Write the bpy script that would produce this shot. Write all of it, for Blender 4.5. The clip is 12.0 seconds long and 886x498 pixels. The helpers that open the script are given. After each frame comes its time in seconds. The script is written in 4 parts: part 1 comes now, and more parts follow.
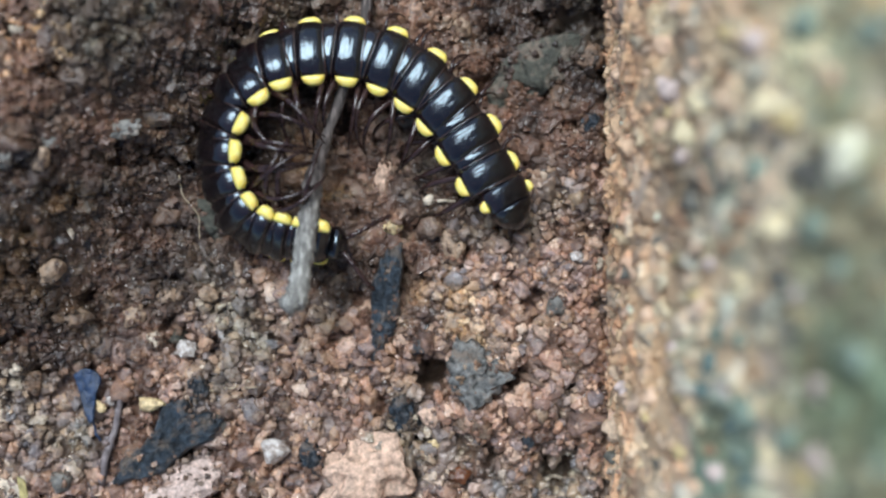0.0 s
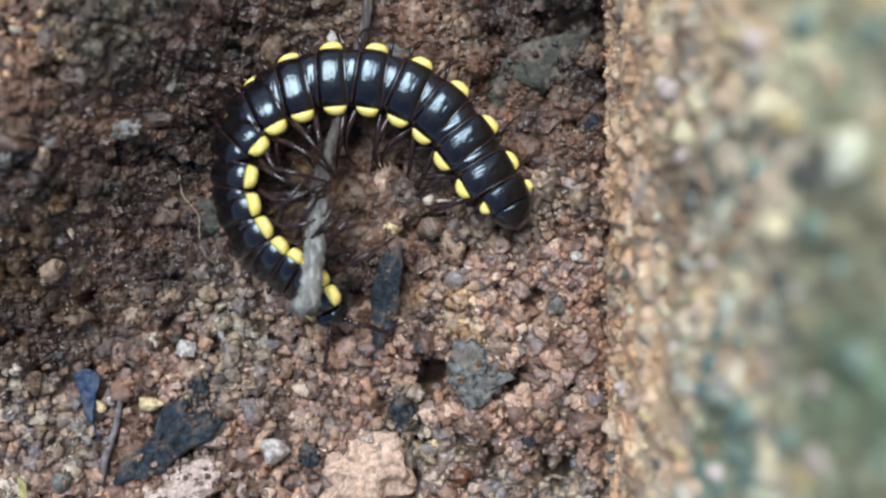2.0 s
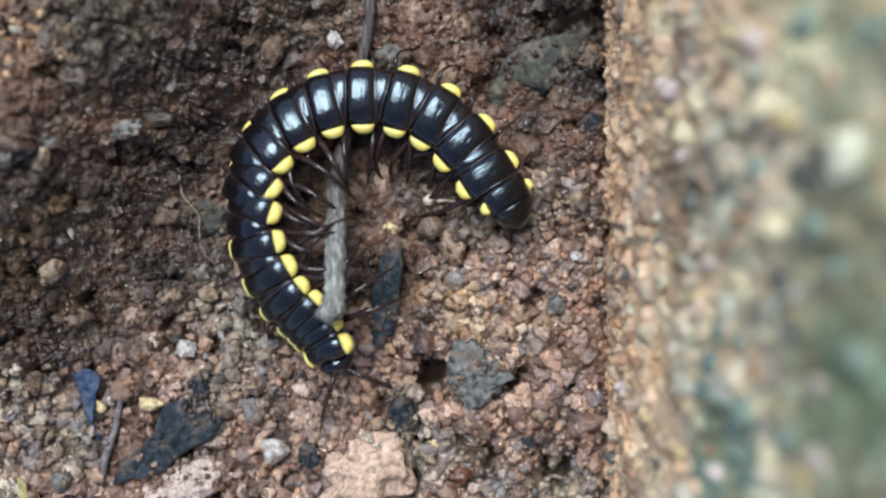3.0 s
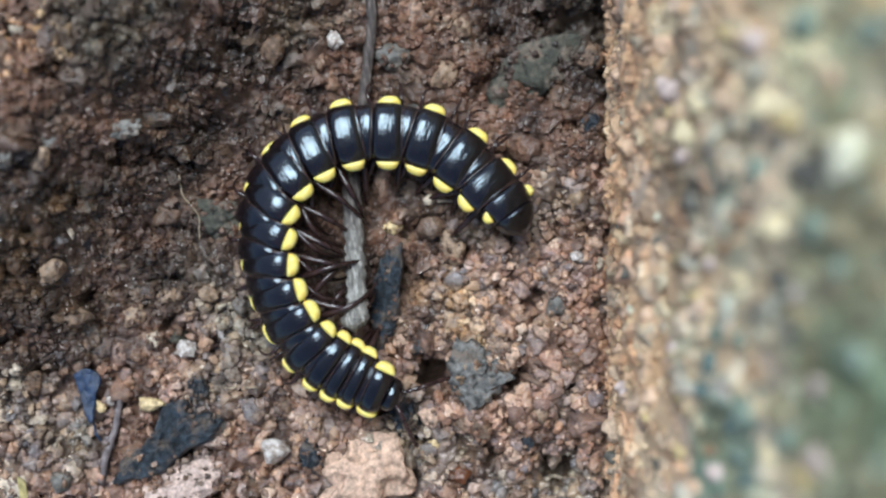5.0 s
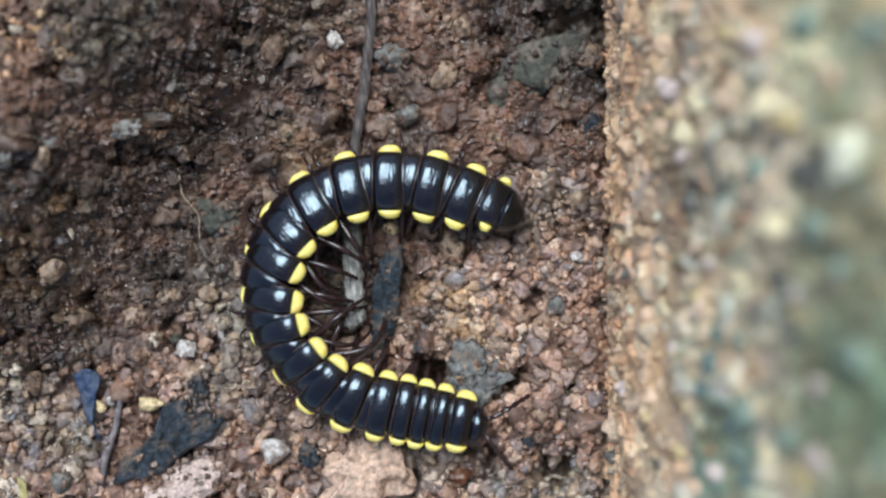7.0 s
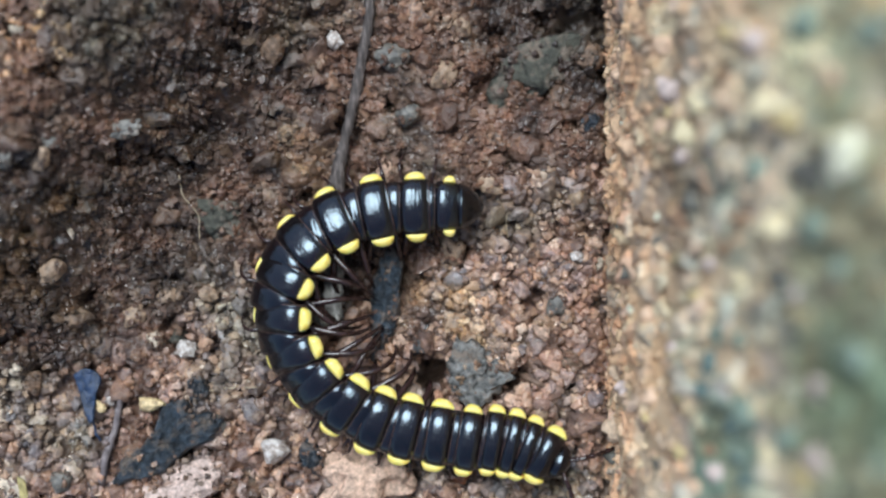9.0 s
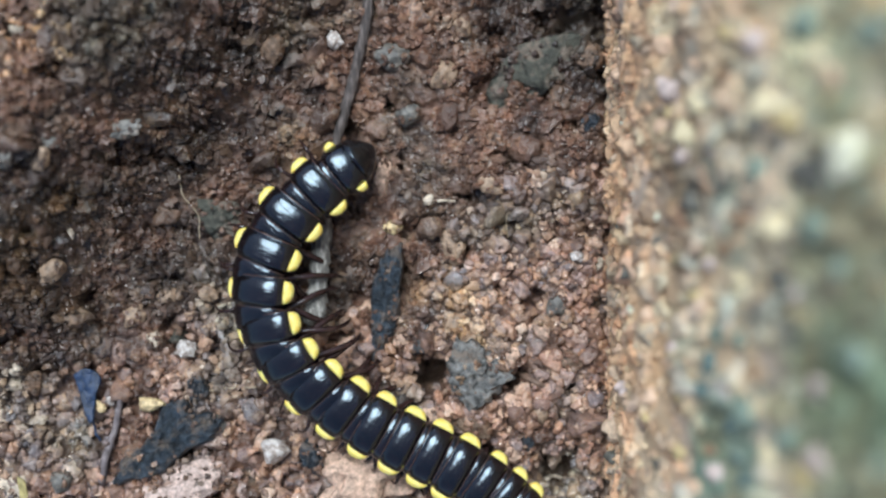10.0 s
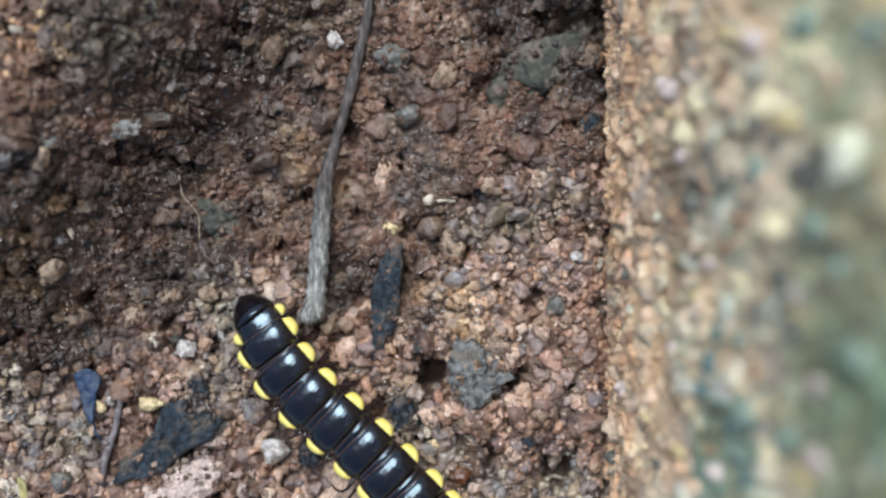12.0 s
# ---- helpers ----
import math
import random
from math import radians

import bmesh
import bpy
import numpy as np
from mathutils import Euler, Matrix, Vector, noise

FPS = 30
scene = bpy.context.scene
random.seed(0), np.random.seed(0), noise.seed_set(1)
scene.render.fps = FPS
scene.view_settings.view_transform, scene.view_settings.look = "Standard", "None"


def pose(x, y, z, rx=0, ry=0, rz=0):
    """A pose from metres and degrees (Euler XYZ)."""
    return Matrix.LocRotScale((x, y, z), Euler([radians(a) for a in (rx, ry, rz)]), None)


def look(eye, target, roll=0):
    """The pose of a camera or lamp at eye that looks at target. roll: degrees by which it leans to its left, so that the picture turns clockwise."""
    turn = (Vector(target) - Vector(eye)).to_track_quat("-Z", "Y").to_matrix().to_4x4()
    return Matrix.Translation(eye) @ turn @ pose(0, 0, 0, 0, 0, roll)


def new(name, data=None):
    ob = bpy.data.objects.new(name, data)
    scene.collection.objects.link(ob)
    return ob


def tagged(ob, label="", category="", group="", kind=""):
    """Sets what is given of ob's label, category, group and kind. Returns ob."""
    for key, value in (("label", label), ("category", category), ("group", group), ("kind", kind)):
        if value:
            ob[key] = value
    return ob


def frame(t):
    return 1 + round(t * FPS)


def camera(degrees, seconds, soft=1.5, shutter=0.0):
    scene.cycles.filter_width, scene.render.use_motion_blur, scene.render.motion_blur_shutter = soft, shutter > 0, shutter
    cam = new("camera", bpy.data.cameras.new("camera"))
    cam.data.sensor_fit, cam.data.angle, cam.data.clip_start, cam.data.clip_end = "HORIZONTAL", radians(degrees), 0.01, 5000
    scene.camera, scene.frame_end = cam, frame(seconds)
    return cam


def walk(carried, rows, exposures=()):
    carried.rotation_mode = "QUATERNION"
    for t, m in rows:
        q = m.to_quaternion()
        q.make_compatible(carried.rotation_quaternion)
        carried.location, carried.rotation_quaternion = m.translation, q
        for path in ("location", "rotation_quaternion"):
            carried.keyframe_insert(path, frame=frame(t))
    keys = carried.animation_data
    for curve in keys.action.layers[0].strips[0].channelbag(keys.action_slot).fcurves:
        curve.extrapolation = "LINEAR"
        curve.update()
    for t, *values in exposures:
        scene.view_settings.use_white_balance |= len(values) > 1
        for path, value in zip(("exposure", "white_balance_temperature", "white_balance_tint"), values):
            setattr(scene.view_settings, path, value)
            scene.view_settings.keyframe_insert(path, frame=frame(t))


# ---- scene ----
cam = camera(41.11, 12.0, soft=2.3)
cam.data.dof.use_dof = True
cam.data.dof.focus_distance = 0.0586
cam.data.dof.aperture_fstop = 21.0
walk(cam, [(0.0, pose(0, 0, 0.060)), (12.0, pose(0, 0, 0.060))], exposures=[(0.0, 0.0), (12.0, 0.0)])

# ---- light: open shade under a bright sky, soft sun high over the wall foot ----
SUN_EL, SUN_AZ = 63.0, 112.0  # degrees above the ground; degrees from +x, counter-clockwise
world = bpy.data.worlds.new("sky")
scene.world = world
world.use_nodes = True
wn = world.node_tree
sky = wn.nodes.new("ShaderNodeTexSky")
sky.sky_type, sky.sun_disc = "NISHITA", False
sky.sun_elevation, sky.sun_rotation = radians(SUN_EL), radians(90 - SUN_AZ)
wn.links.new(sky.outputs["Color"], wn.nodes["Background"].inputs["Color"])
wn.nodes["Background"].inputs["Strength"].default_value = 0.13
sun = new("sun", bpy.data.lights.new("sun", "SUN"))
sun.data.energy, sun.data.angle, sun.data.color = 4.5, radians(35), (0.83, 0.94, 1.0)
_v = Vector((math.cos(radians(SUN_AZ)) * math.cos(radians(SUN_EL)), math.sin(radians(SUN_AZ)) * math.cos(radians(SUN_EL)), math.sin(radians(SUN_EL))))
sun.matrix_world = look(_v, (0, 0, 0))

MM = 0.001


# ---- materials ----
def material(name, rough=0.6):
    m = bpy.data.materials.new(name)
    m.use_nodes = True
    b = m.node_tree.nodes["Principled BSDF"]
    b.inputs["Roughness"].default_value = rough
    return m, m.node_tree, b


def tex_noise(nt, per_mm, detail=4.0, rough=0.6, source="Object"):
    """Noise of that many features per millimetre."""
    co = nt.nodes.new("ShaderNodeTexCoord")
    n = nt.nodes.new("ShaderNodeTexNoise")
    n.inputs["Scale"].default_value = per_mm * 1000
    n.inputs["Detail"].default_value = detail
    n.inputs["Roughness"].default_value = rough
    nt.links.new(co.outputs[source], n.inputs["Vector"])
    return n


def warm(stops):
    return [(p, (r * 1.03, g * 1.03, b * 1.03)) for p, (r, g, b) in stops]


def ramp(nt, source, stops, smooth=True):
    r = nt.nodes.new("ShaderNodeValToRGB")
    if not smooth:
        r.color_ramp.interpolation = "CONSTANT"
    el = r.color_ramp.elements
    while len(el) < len(stops):
        el.new(0.5)
    for e, (p, c) in zip(el, stops):
        e.position, e.color = p, (*c, 1)
    nt.links.new(source, r.inputs["Fac"])
    return r.outputs["Color"]


def mix(nt, a, b, fac, mode="MIX"):
    m = nt.nodes.new("ShaderNodeMix")
    m.data_type, m.blend_type = "RGBA", mode
    for sock, v in ((m.inputs[6], a), (m.inputs[7], b), (m.inputs[0], fac)):
        if isinstance(v, (int, float)):
            sock.default_value = v
        elif isinstance(v, tuple):
            sock.default_value = (*v, 1)
        else:
            nt.links.new(v, sock)
    return m.outputs[2]


def bump(nt, b, height, dist_mm, strength=0.7):
    n = nt.nodes.new("ShaderNodeBump")
    n.inputs["Strength"].default_value = strength
    n.inputs["Distance"].default_value = dist_mm * MM
    nt.links.new(height, n.inputs["Height"])
    nt.links.new(n.outputs["Normal"], b.inputs["Normal"])


SOIL = [(0.0, (0.025, 0.02, 0.018)), (0.14, (0.07, 0.05, 0.041)), (0.34, (0.125, 0.088, 0.069)), (0.54, (0.185, 0.132, 0.1)), (0.7, (0.25, 0.165, 0.12)),
        (0.8, (0.3, 0.235, 0.165)), (0.88, (0.14, 0.135, 0.13)), (0.96, (0.45, 0.37, 0.28))]
GRAINS = [(0.0, (0.05, 0.042, 0.04)), (0.1, (0.15, 0.112, 0.09)), (0.24, (0.28, 0.2, 0.145)), (0.38, (0.39, 0.27, 0.165)), (0.5, (0.36, 0.28, 0.235)), (0.6, (0.5, 0.36, 0.21)),
          (0.7, (0.55, 0.35, 0.225)), (0.79, (0.19, 0.2, 0.21)), (0.87, (0.42, 0.34, 0.29)), (0.96, (0.78, 0.64, 0.46))]




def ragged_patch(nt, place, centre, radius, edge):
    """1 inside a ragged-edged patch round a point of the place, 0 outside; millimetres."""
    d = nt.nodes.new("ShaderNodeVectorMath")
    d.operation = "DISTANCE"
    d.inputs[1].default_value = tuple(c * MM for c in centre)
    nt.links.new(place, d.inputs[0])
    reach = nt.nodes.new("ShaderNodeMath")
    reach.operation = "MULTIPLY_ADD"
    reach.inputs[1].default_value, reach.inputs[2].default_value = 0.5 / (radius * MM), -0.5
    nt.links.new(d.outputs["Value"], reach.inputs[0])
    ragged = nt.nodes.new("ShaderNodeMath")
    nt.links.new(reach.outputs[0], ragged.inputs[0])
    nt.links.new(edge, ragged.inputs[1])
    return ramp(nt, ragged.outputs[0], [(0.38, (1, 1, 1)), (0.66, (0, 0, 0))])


def soil_material(name, per_piece, tones=SOIL):
    """Moist crumbly soil; per_piece: 'island', 'object' or '' for the sheet under the crumbs."""
    m, nt, b = material(name, 0.55)
    fine, broad = tex_noise(nt, 3.5, 5), tex_noise(nt, 0.16, 3)
    if per_piece == "island":
        rnd = nt.nodes.new("ShaderNodeNewGeometry").outputs["Random Per Island"]
        col = ramp(nt, rnd, warm(tones))
    elif per_piece == "object":
        rnd = nt.nodes.new("ShaderNodeObjectInfo").outputs["Random"]
        col = ramp(nt, rnd, warm(tones))
    else:
        col = ramp(nt, tex_noise(nt, 1.2, 4).outputs["Fac"], warm([(0.3, SOIL[0][1]), (0.46, SOIL[1][1]), (0.62, SOIL[2][1]), (0.75, SOIL[3][1])]))
    place = nt.nodes.new("ShaderNodeNewGeometry").outputs["Position"]

    def over(per_mm, detail):
        """Noise that runs across the pieces, so that neighbours share a tone."""
        n = nt.nodes.new("ShaderNodeTexNoise")
        n.inputs["Scale"].default_value, n.inputs["Detail"].default_value = per_mm * 1000, detail
        nt.links.new(place, n.inputs["Vector"])
        return n.outputs["Fac"]

    near = ramp(nt, over(0.55, 3), warm([(0.3 + 0.4 * p, c) for p, c in tones]))
    col = mix(nt, col, near, 0.6 if tones is SOIL else 0.3)
    grain = ramp(nt, fine.outputs["Fac"], [(0.3, (0.5, 0.47, 0.45)), (0.55, (1, 1, 1)), (0.75, (1.35, 1.3, 1.2))])
    col = mix(nt, col, grain, 0.8, "MULTIPLY")
    stretch = ramp(nt, over(0.13, 3), [(0.34, (0.86, 1.0, 0.96)), (0.44, (1.0, 1.0, 1.0)), (0.52, (1.16, 0.98, 0.9)), (0.6, (1.02, 1.0, 0.98)), (0.68, (1.24, 1.1, 0.78))])
    col = mix(nt, col, stretch, 1.0, "MULTIPLY")  # greenish, reddish and ochre stretches of earth
    patch = ramp(nt, broad.outputs["Fac"], [(0.38, (0.72, 0.66, 0.62)), (0.6, (1.12, 1.06, 1.0))])
    col = mix(nt, col, patch, 0.8, "MULTIPLY")
    col = mix(nt, col, (0.9, 0.81, 0.785) if tones is SOIL else (0.885, 0.862, 0.96), 1.0, "MULTIPLY")
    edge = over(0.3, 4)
    for centre, radius, damp_shade in (((-18, 0.5, 2), 6.5, 0.47), ((-10.6, 6.6, 1.5), 3.8, 0.55), ((-14, 9.6, 4), 3.6, 0.58), ((6.2, 11.4, 0), 4.0, 0.42), ((-5, -1.2, 0), 1.6, 0.5)):  # shade at bank foot, crease and hollow painted in, with some damp earth
        col = mix(nt, col, mix(nt, col, (damp_shade, damp_shade, damp_shade), 1.0, "MULTIPLY"), ragged_patch(nt, place, centre, radius, edge))
    nt.links.new(col, b.inputs["Base Color"])
    rg = ramp(nt, tex_noise(nt, 1.7, 3).outputs["Fac"], [(0.35, (0.2, 0.2, 0.2)), (0.65, (0.62, 0.62, 0.62))])
    nt.links.new(rg, b.inputs["Roughness"])
    bump(nt, b, mix(nt, fine.outputs["Fac"], tex_noise(nt, 1.6, 2).outputs["Fac"], 0.4), 0.24, 0.9)
    b.inputs["Coat Weight"].default_value, b.inputs["Coat Roughness"].default_value = 0.6, 0.05  # film of water
    nt.links.new(b.inputs["Normal"].links[0].from_socket, b.inputs["Coat Normal"])
    return m


def stone_material(name, colour, rough=0.5, contrast=0.5, per_mm=2.5, depth=0.08, earth=0.0):
    m, nt, b = material(name, rough)
    n = tex_noise(nt, per_mm, 5)
    dark, light = tuple(c * (1 - contrast) for c in colour), tuple(min(1, c * (1 + contrast)) for c in colour)
    col = ramp(nt, n.outputs["Fac"], warm([(0.32, dark), (0.5, colour), (0.7, light)]))
    blotch = ramp(nt, tex_noise(nt, per_mm * 0.3, 2).outputs["Fac"], [(0.4, (0.75, 0.72, 0.7)), (0.6, (1.1, 1.08, 1.05))])
    col = mix(nt, col, blotch, 0.7, "MULTIPLY")
    if earth:  # soil that clings to it
        cling = ramp(nt, tex_noise(nt, 1.1, 5, 0.7).outputs["Fac"], [(0.5, (0, 0, 0)), (0.62, (1, 1, 1))])
        cling = mix(nt, (0.0, 0.0, 0.0), cling, earth)
        col = mix(nt, col, (0.2, 0.15, 0.115), cling)
    nt.links.new(col, b.inputs["Base Color"])
    bump(nt, b, n.outputs["Fac"], depth)
    return m


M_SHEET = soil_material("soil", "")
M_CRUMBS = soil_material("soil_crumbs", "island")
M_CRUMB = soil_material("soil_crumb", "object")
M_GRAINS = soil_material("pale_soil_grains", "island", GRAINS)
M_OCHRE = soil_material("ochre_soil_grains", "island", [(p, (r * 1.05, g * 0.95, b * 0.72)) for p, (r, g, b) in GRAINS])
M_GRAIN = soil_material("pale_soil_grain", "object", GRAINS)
M_TAN = stone_material("tan_stone", (0.32, 0.22, 0.15), 0.45, 0.6, 2.5, 0.2, 0.4)
M_ORANGE = stone_material("orange_clay", (0.58, 0.39, 0.29), 0.6, 0.55, 3.2, 0.3, 0.25)
M_PINK = stone_material("pinkish_soil", (0.52, 0.39, 0.34), 0.7, 0.5, 4.0, 0.15)
M_GREY = stone_material("grey_stone", (0.15, 0.142, 0.128), 0.45, 0.6, 2.5, 0.2, 0.6)
M_DARKGREY = stone_material("dark_grey_clod", (0.075, 0.075, 0.078), 0.6, 0.75, 4.0, 0.4)
M_GREEN = stone_material("greenish_clod", (0.06, 0.06, 0.046), 0.7, 0.6, 3.0, 0.4, 0.8)
M_BROWN = stone_material("brown_clod", (0.17, 0.105, 0.068), 0.55, 0.6, 3.0, 0.25, 0.4)
M_COAL = stone_material("charcoal", (0.026, 0.037, 0.05), 0.34, 0.9, 2.6, 0.9, 0.6)
M_ASH = stone_material("ashy_clod", (0.18, 0.18, 0.175), 0.6, 0.85, 2.4, 0.9, 0.85)
M_BLUE = stone_material("blue_black_flake", (0.012, 0.03, 0.075), 0.42, 0.6, 3.0, 0.15)
M_HUSK = stone_material("red_brown_husk", (0.13, 0.045, 0.018), 0.12, 0.6, 2.0, 0.2)
M_PALE = stone_material("pale_grain", (0.56, 0.47, 0.37), 0.4, 0.45, 3.0, 0.2)
M_GOLD = stone_material("gold_grain", (0.72, 0.54, 0.3), 0.3, 0.5, 3.0, 0.25)
M_STRAW = stone_material("dry_straw", (0.4, 0.33, 0.14), 0.6, 0.4)
M_ROOT = stone_material("rootlet_bark", (0.16, 0.1, 0.07), 0.6, 0.4)
M_STALK = stone_material("grey_stalk", (0.17, 0.142, 0.145), 0.6, 0.5)
M_HAIR = stone_material("pale_fibre", (0.4, 0.32, 0.22), 0.5, 0.3)


def quartz_material():
    m, nt, b = material("quartz", 0.12)
    n = tex_noise(nt, 2.6, 4)
    nt.links.new(ramp(nt, n.outputs["Fac"], [(0.38, (0.34, 0.27, 0.23)), (0.5, (0.58, 0.5, 0.45)), (0.62, (0.8, 0.74, 0.69))]), b.inputs["Base Color"])
    b.inputs["Transmission Weight"].default_value = 0.25
    b.inputs["IOR"].default_value = 1.6
    bump(nt, b, n.outputs["Fac"], 0.2, 0.8)
    return m


M_QUARTZ = quartz_material()


def twig_material():
    m, nt, b = material("weathered_twig", 0.75)
    co = nt.nodes.new("ShaderNodeTexCoord")
    mp = nt.nodes.new("ShaderNodeMapping")
    mp.inputs["Scale"].default_value = (5.0, 1.1, 5.0)
    nt.links.new(co.outputs["Object"], mp.inputs["Vector"])
    n = nt.nodes.new("ShaderNodeTexNoise")
    n.inputs["Scale"].default_value, n.inputs["Detail"].default_value = 1000, 5
    nt.links.new(mp.outputs["Vector"], n.inputs["Vector"])
    fibre = ramp(nt, n.outputs["Fac"], [(0.3, (0.07, 0.064, 0.058)), (0.5, (0.2, 0.188, 0.17)), (0.7, (0.48, 0.46, 0.42))])
    sep = nt.nodes.new("ShaderNodeSeparateXYZ")
    nt.links.new(co.outputs["Object"], sep.inputs[0])
    along = nt.nodes.new("ShaderNodeMapRange")  # bare dark stem rootwards, with the body's shade painted in; frayed grey tip
    along.inputs["From Min"].default_value, along.inputs["From Max"].default_value = -0.0105, -0.014
    nt.links.new(sep.outputs["Y"], along.inputs["Value"])
    dark = mix(nt, fibre, (0.37, 0.31, 0.31), 1.0, "MULTIPLY")
    nt.links.new(mix(nt, dark, fibre, along.outputs["Result"]), b.inputs["Base Color"])
    bump(nt, b, n.outputs["Fac"], 0.15, 0.9)
    return m


M_TWIG = twig_material()


def chitin_material():
    m, nt, b = material("black_chitin", 0.12)
    n = tex_noise(nt, 0.9, 4)
    nt.links.new(ramp(nt, n.outputs["Fac"], [(0.35, (0.003, 0.0025, 0.003)), (0.6, (0.008, 0.0045, 0.005)), (0.75, (0.018, 0.008, 0.008))]), b.inputs["Base Color"])
    b.inputs["IOR"].default_value = 1.72
    b.inputs["Specular Tint"].default_value = (0.74, 0.89, 1.0, 1)  # blue of the reflected sky, put into the specular colour
    dull = ramp(nt, tex_noise(nt, 2.2, 3, 0.6).outputs["Fac"], [(0.32, (0.09, 0.09, 0.09)), (0.7, (0.26, 0.26, 0.26))])
    nt.links.new(dull, b.inputs["Roughness"])
    co, mp = nt.nodes.new("ShaderNodeTexCoord"), nt.nodes.new("ShaderNodeMapping")  # shallow ripples across the rings
    mp.inputs["Scale"].default_value = (3.4, 0.7, 0.7)
    nt.links.new(co.outputs["Object"], mp.inputs["Vector"])
    ripple = nt.nodes.new("ShaderNodeTexNoise")
    ripple.inputs["Scale"].default_value, ripple.inputs["Detail"].default_value = 1000, 2
    nt.links.new(mp.outputs["Vector"], ripple.inputs["Vector"])
    wave = mix(nt, tex_noise(nt, 1.4, 3, 0.6).outputs["Fac"], ripple.outputs["Fac"], 0.6)
    bump(nt, b, wave, 0.1, 0.8)
    return m


M_CHITIN = chitin_material()
M_RIM = stone_material("brown_hind_margin", (0.075, 0.04, 0.03), 0.2, 0.4)
M_LEG = stone_material("dark_red_brown_leg", (0.028, 0.014, 0.013), 0.12, 0.5, 3.0, 0.02)


def spot_material():
    m, nt, b = material("yellow_spot", 0.32)
    n = tex_noise(nt, 1.6, 3)
    nt.links.new(ramp(nt, n.outputs["Fac"], [(0.3, (0.78, 0.56, 0.1)), (0.5, (0.87, 0.72, 0.2)), (0.7, (0.92, 0.82, 0.4))]), b.inputs["Base Color"])
    b.inputs["Subsurface Weight"].default_value = 0.3
    b.inputs["Subsurface Radius"].default_value = (0.0003, 0.0002, 0.00005)
    bump(nt, b, tex_noise(nt, 6.0, 3).outputs["Fac"], 0.02, 0.5)
    return m


M_SPOT = spot_material()

WALL = [(0.0, (0.20, 0.153, 0.118)), (0.12, (0.54, 0.372, 0.224)), (0.26, (0.80, 0.602, 0.389)), (0.38, (0.35, 0.283, 0.201)), (0.48, (0.83, 0.519, 0.330)), (0.58, (0.39, 0.401, 0.295)), (0.68, (0.73, 0.555, 0.448)), (0.77, (0.29, 0.295, 0.283)), (0.85, (0.61, 0.555, 0.354)), (0.94, (0.97, 0.850, 0.637))]


def wall_material(name, per_piece):
    """Weathered mortar of sand and grit, green-grey with algae higher up in patches."""
    m, nt, b = material(name, 0.8)
    if per_piece:
        src = nt.nodes.new("ShaderNodeNewGeometry").outputs["Random Per Island"] if per_piece == "island" else nt.nodes.new("ShaderNodeObjectInfo").outputs["Random"]
        col = ramp(nt, src, warm(WALL))
    blotch = tex_noise(nt, 0.28, 4, 0.55).outputs["Fac"]
    mottle = ramp(nt, blotch, [(0.36 + 0.3 * p, c) for p, c in warm(WALL)])
    for cells in (0.22, 0.5):  # sand and pebbles of different stone showing in the face
        vo = nt.nodes.new("ShaderNodeTexVoronoi")
        vo.inputs["Scale"].default_value = cells * 1000
        warp = nt.nodes.new("ShaderNodeTexCoord")
        shift = mix(nt, warp.outputs["Object"], tex_noise(nt, 0.8, 2).outputs["Color"], 0.0004, "ADD")
        nt.links.new(shift, vo.inputs["Vector"])
        one = nt.nodes.new("ShaderNodeSeparateColor")
        nt.links.new(vo.outputs["Color"], one.inputs["Color"])
        mottle = mix(nt, mottle, ramp(nt, one.outputs["Red"], warm(WALL)), 0.65)
    col = mix(nt, col, mottle, 0.5) if per_piece else mottle
    fine = tex_noise(nt, 3.0, 5)
    col = mix(nt, col, ramp(nt, fine.outputs["Fac"], [(0.3, (0.55, 0.52, 0.5)), (0.65, (1.2, 1.18, 1.12))]), 0.55, "MULTIPLY")
    sep = nt.nodes.new("ShaderNodeSeparateXYZ")
    nt.links.new(nt.nodes.new("ShaderNodeNewGeometry").outputs["Position"], sep.inputs[0])
    high = nt.nodes.new("ShaderNodeMapRange")
    high.inputs["From Min"].default_value, high.inputs["From Max"].default_value = 0.006, 0.016
    nt.links.new(sep.outputs["Z"], high.inputs["Value"])
    algae = ramp(nt, tex_noise(nt, 0.16, 4).outputs["Fac"], [(0.48, (0, 0, 0)), (0.62, (1, 1, 1))])
    fac = mix(nt, (0.0, 0.0, 0.0), algae, high.outputs["Result"])
    col = mix(nt, mix(nt, col, (0.95, 0.79, 0.71), 1.0, "MULTIPLY"), col, high.outputs["Result"])
    col = mix(nt, col, mix(nt, col, (0.3, 0.42, 0.35), 0.45), fac)
    place = nt.nodes.new("ShaderNodeNewGeometry").outputs["Position"]
    edge = tex_noise(nt, 0.14, 4).outputs["Fac"]
    for centre, radius, tint in (((11.5, -1.5, 24), 4.5, (0.56, 0.63, 0.57)), ((11.5, -6, 24), 3.5, (0.56, 0.68, 0.62)), ((10.5, -7.5, 15.5), 2.2, (0.42, 0.62, 0.62)), ((9.5, 2, 12), 2.5, (0.62, 0.62, 0.62)),
                                 ((11.5, 8, 24), 4.5, (0.96, 1.0, 0.88))):  # algae, thick in patches
        col = mix(nt, col, mix(nt, col, tint, 1.0, "MULTIPLY"), ragged_patch(nt, place, centre, radius, edge))
    nt.links.new(col, b.inputs["Base Color"])
    bump(nt, b, fine.outputs["Fac"], 0.18, 0.8)
    return m


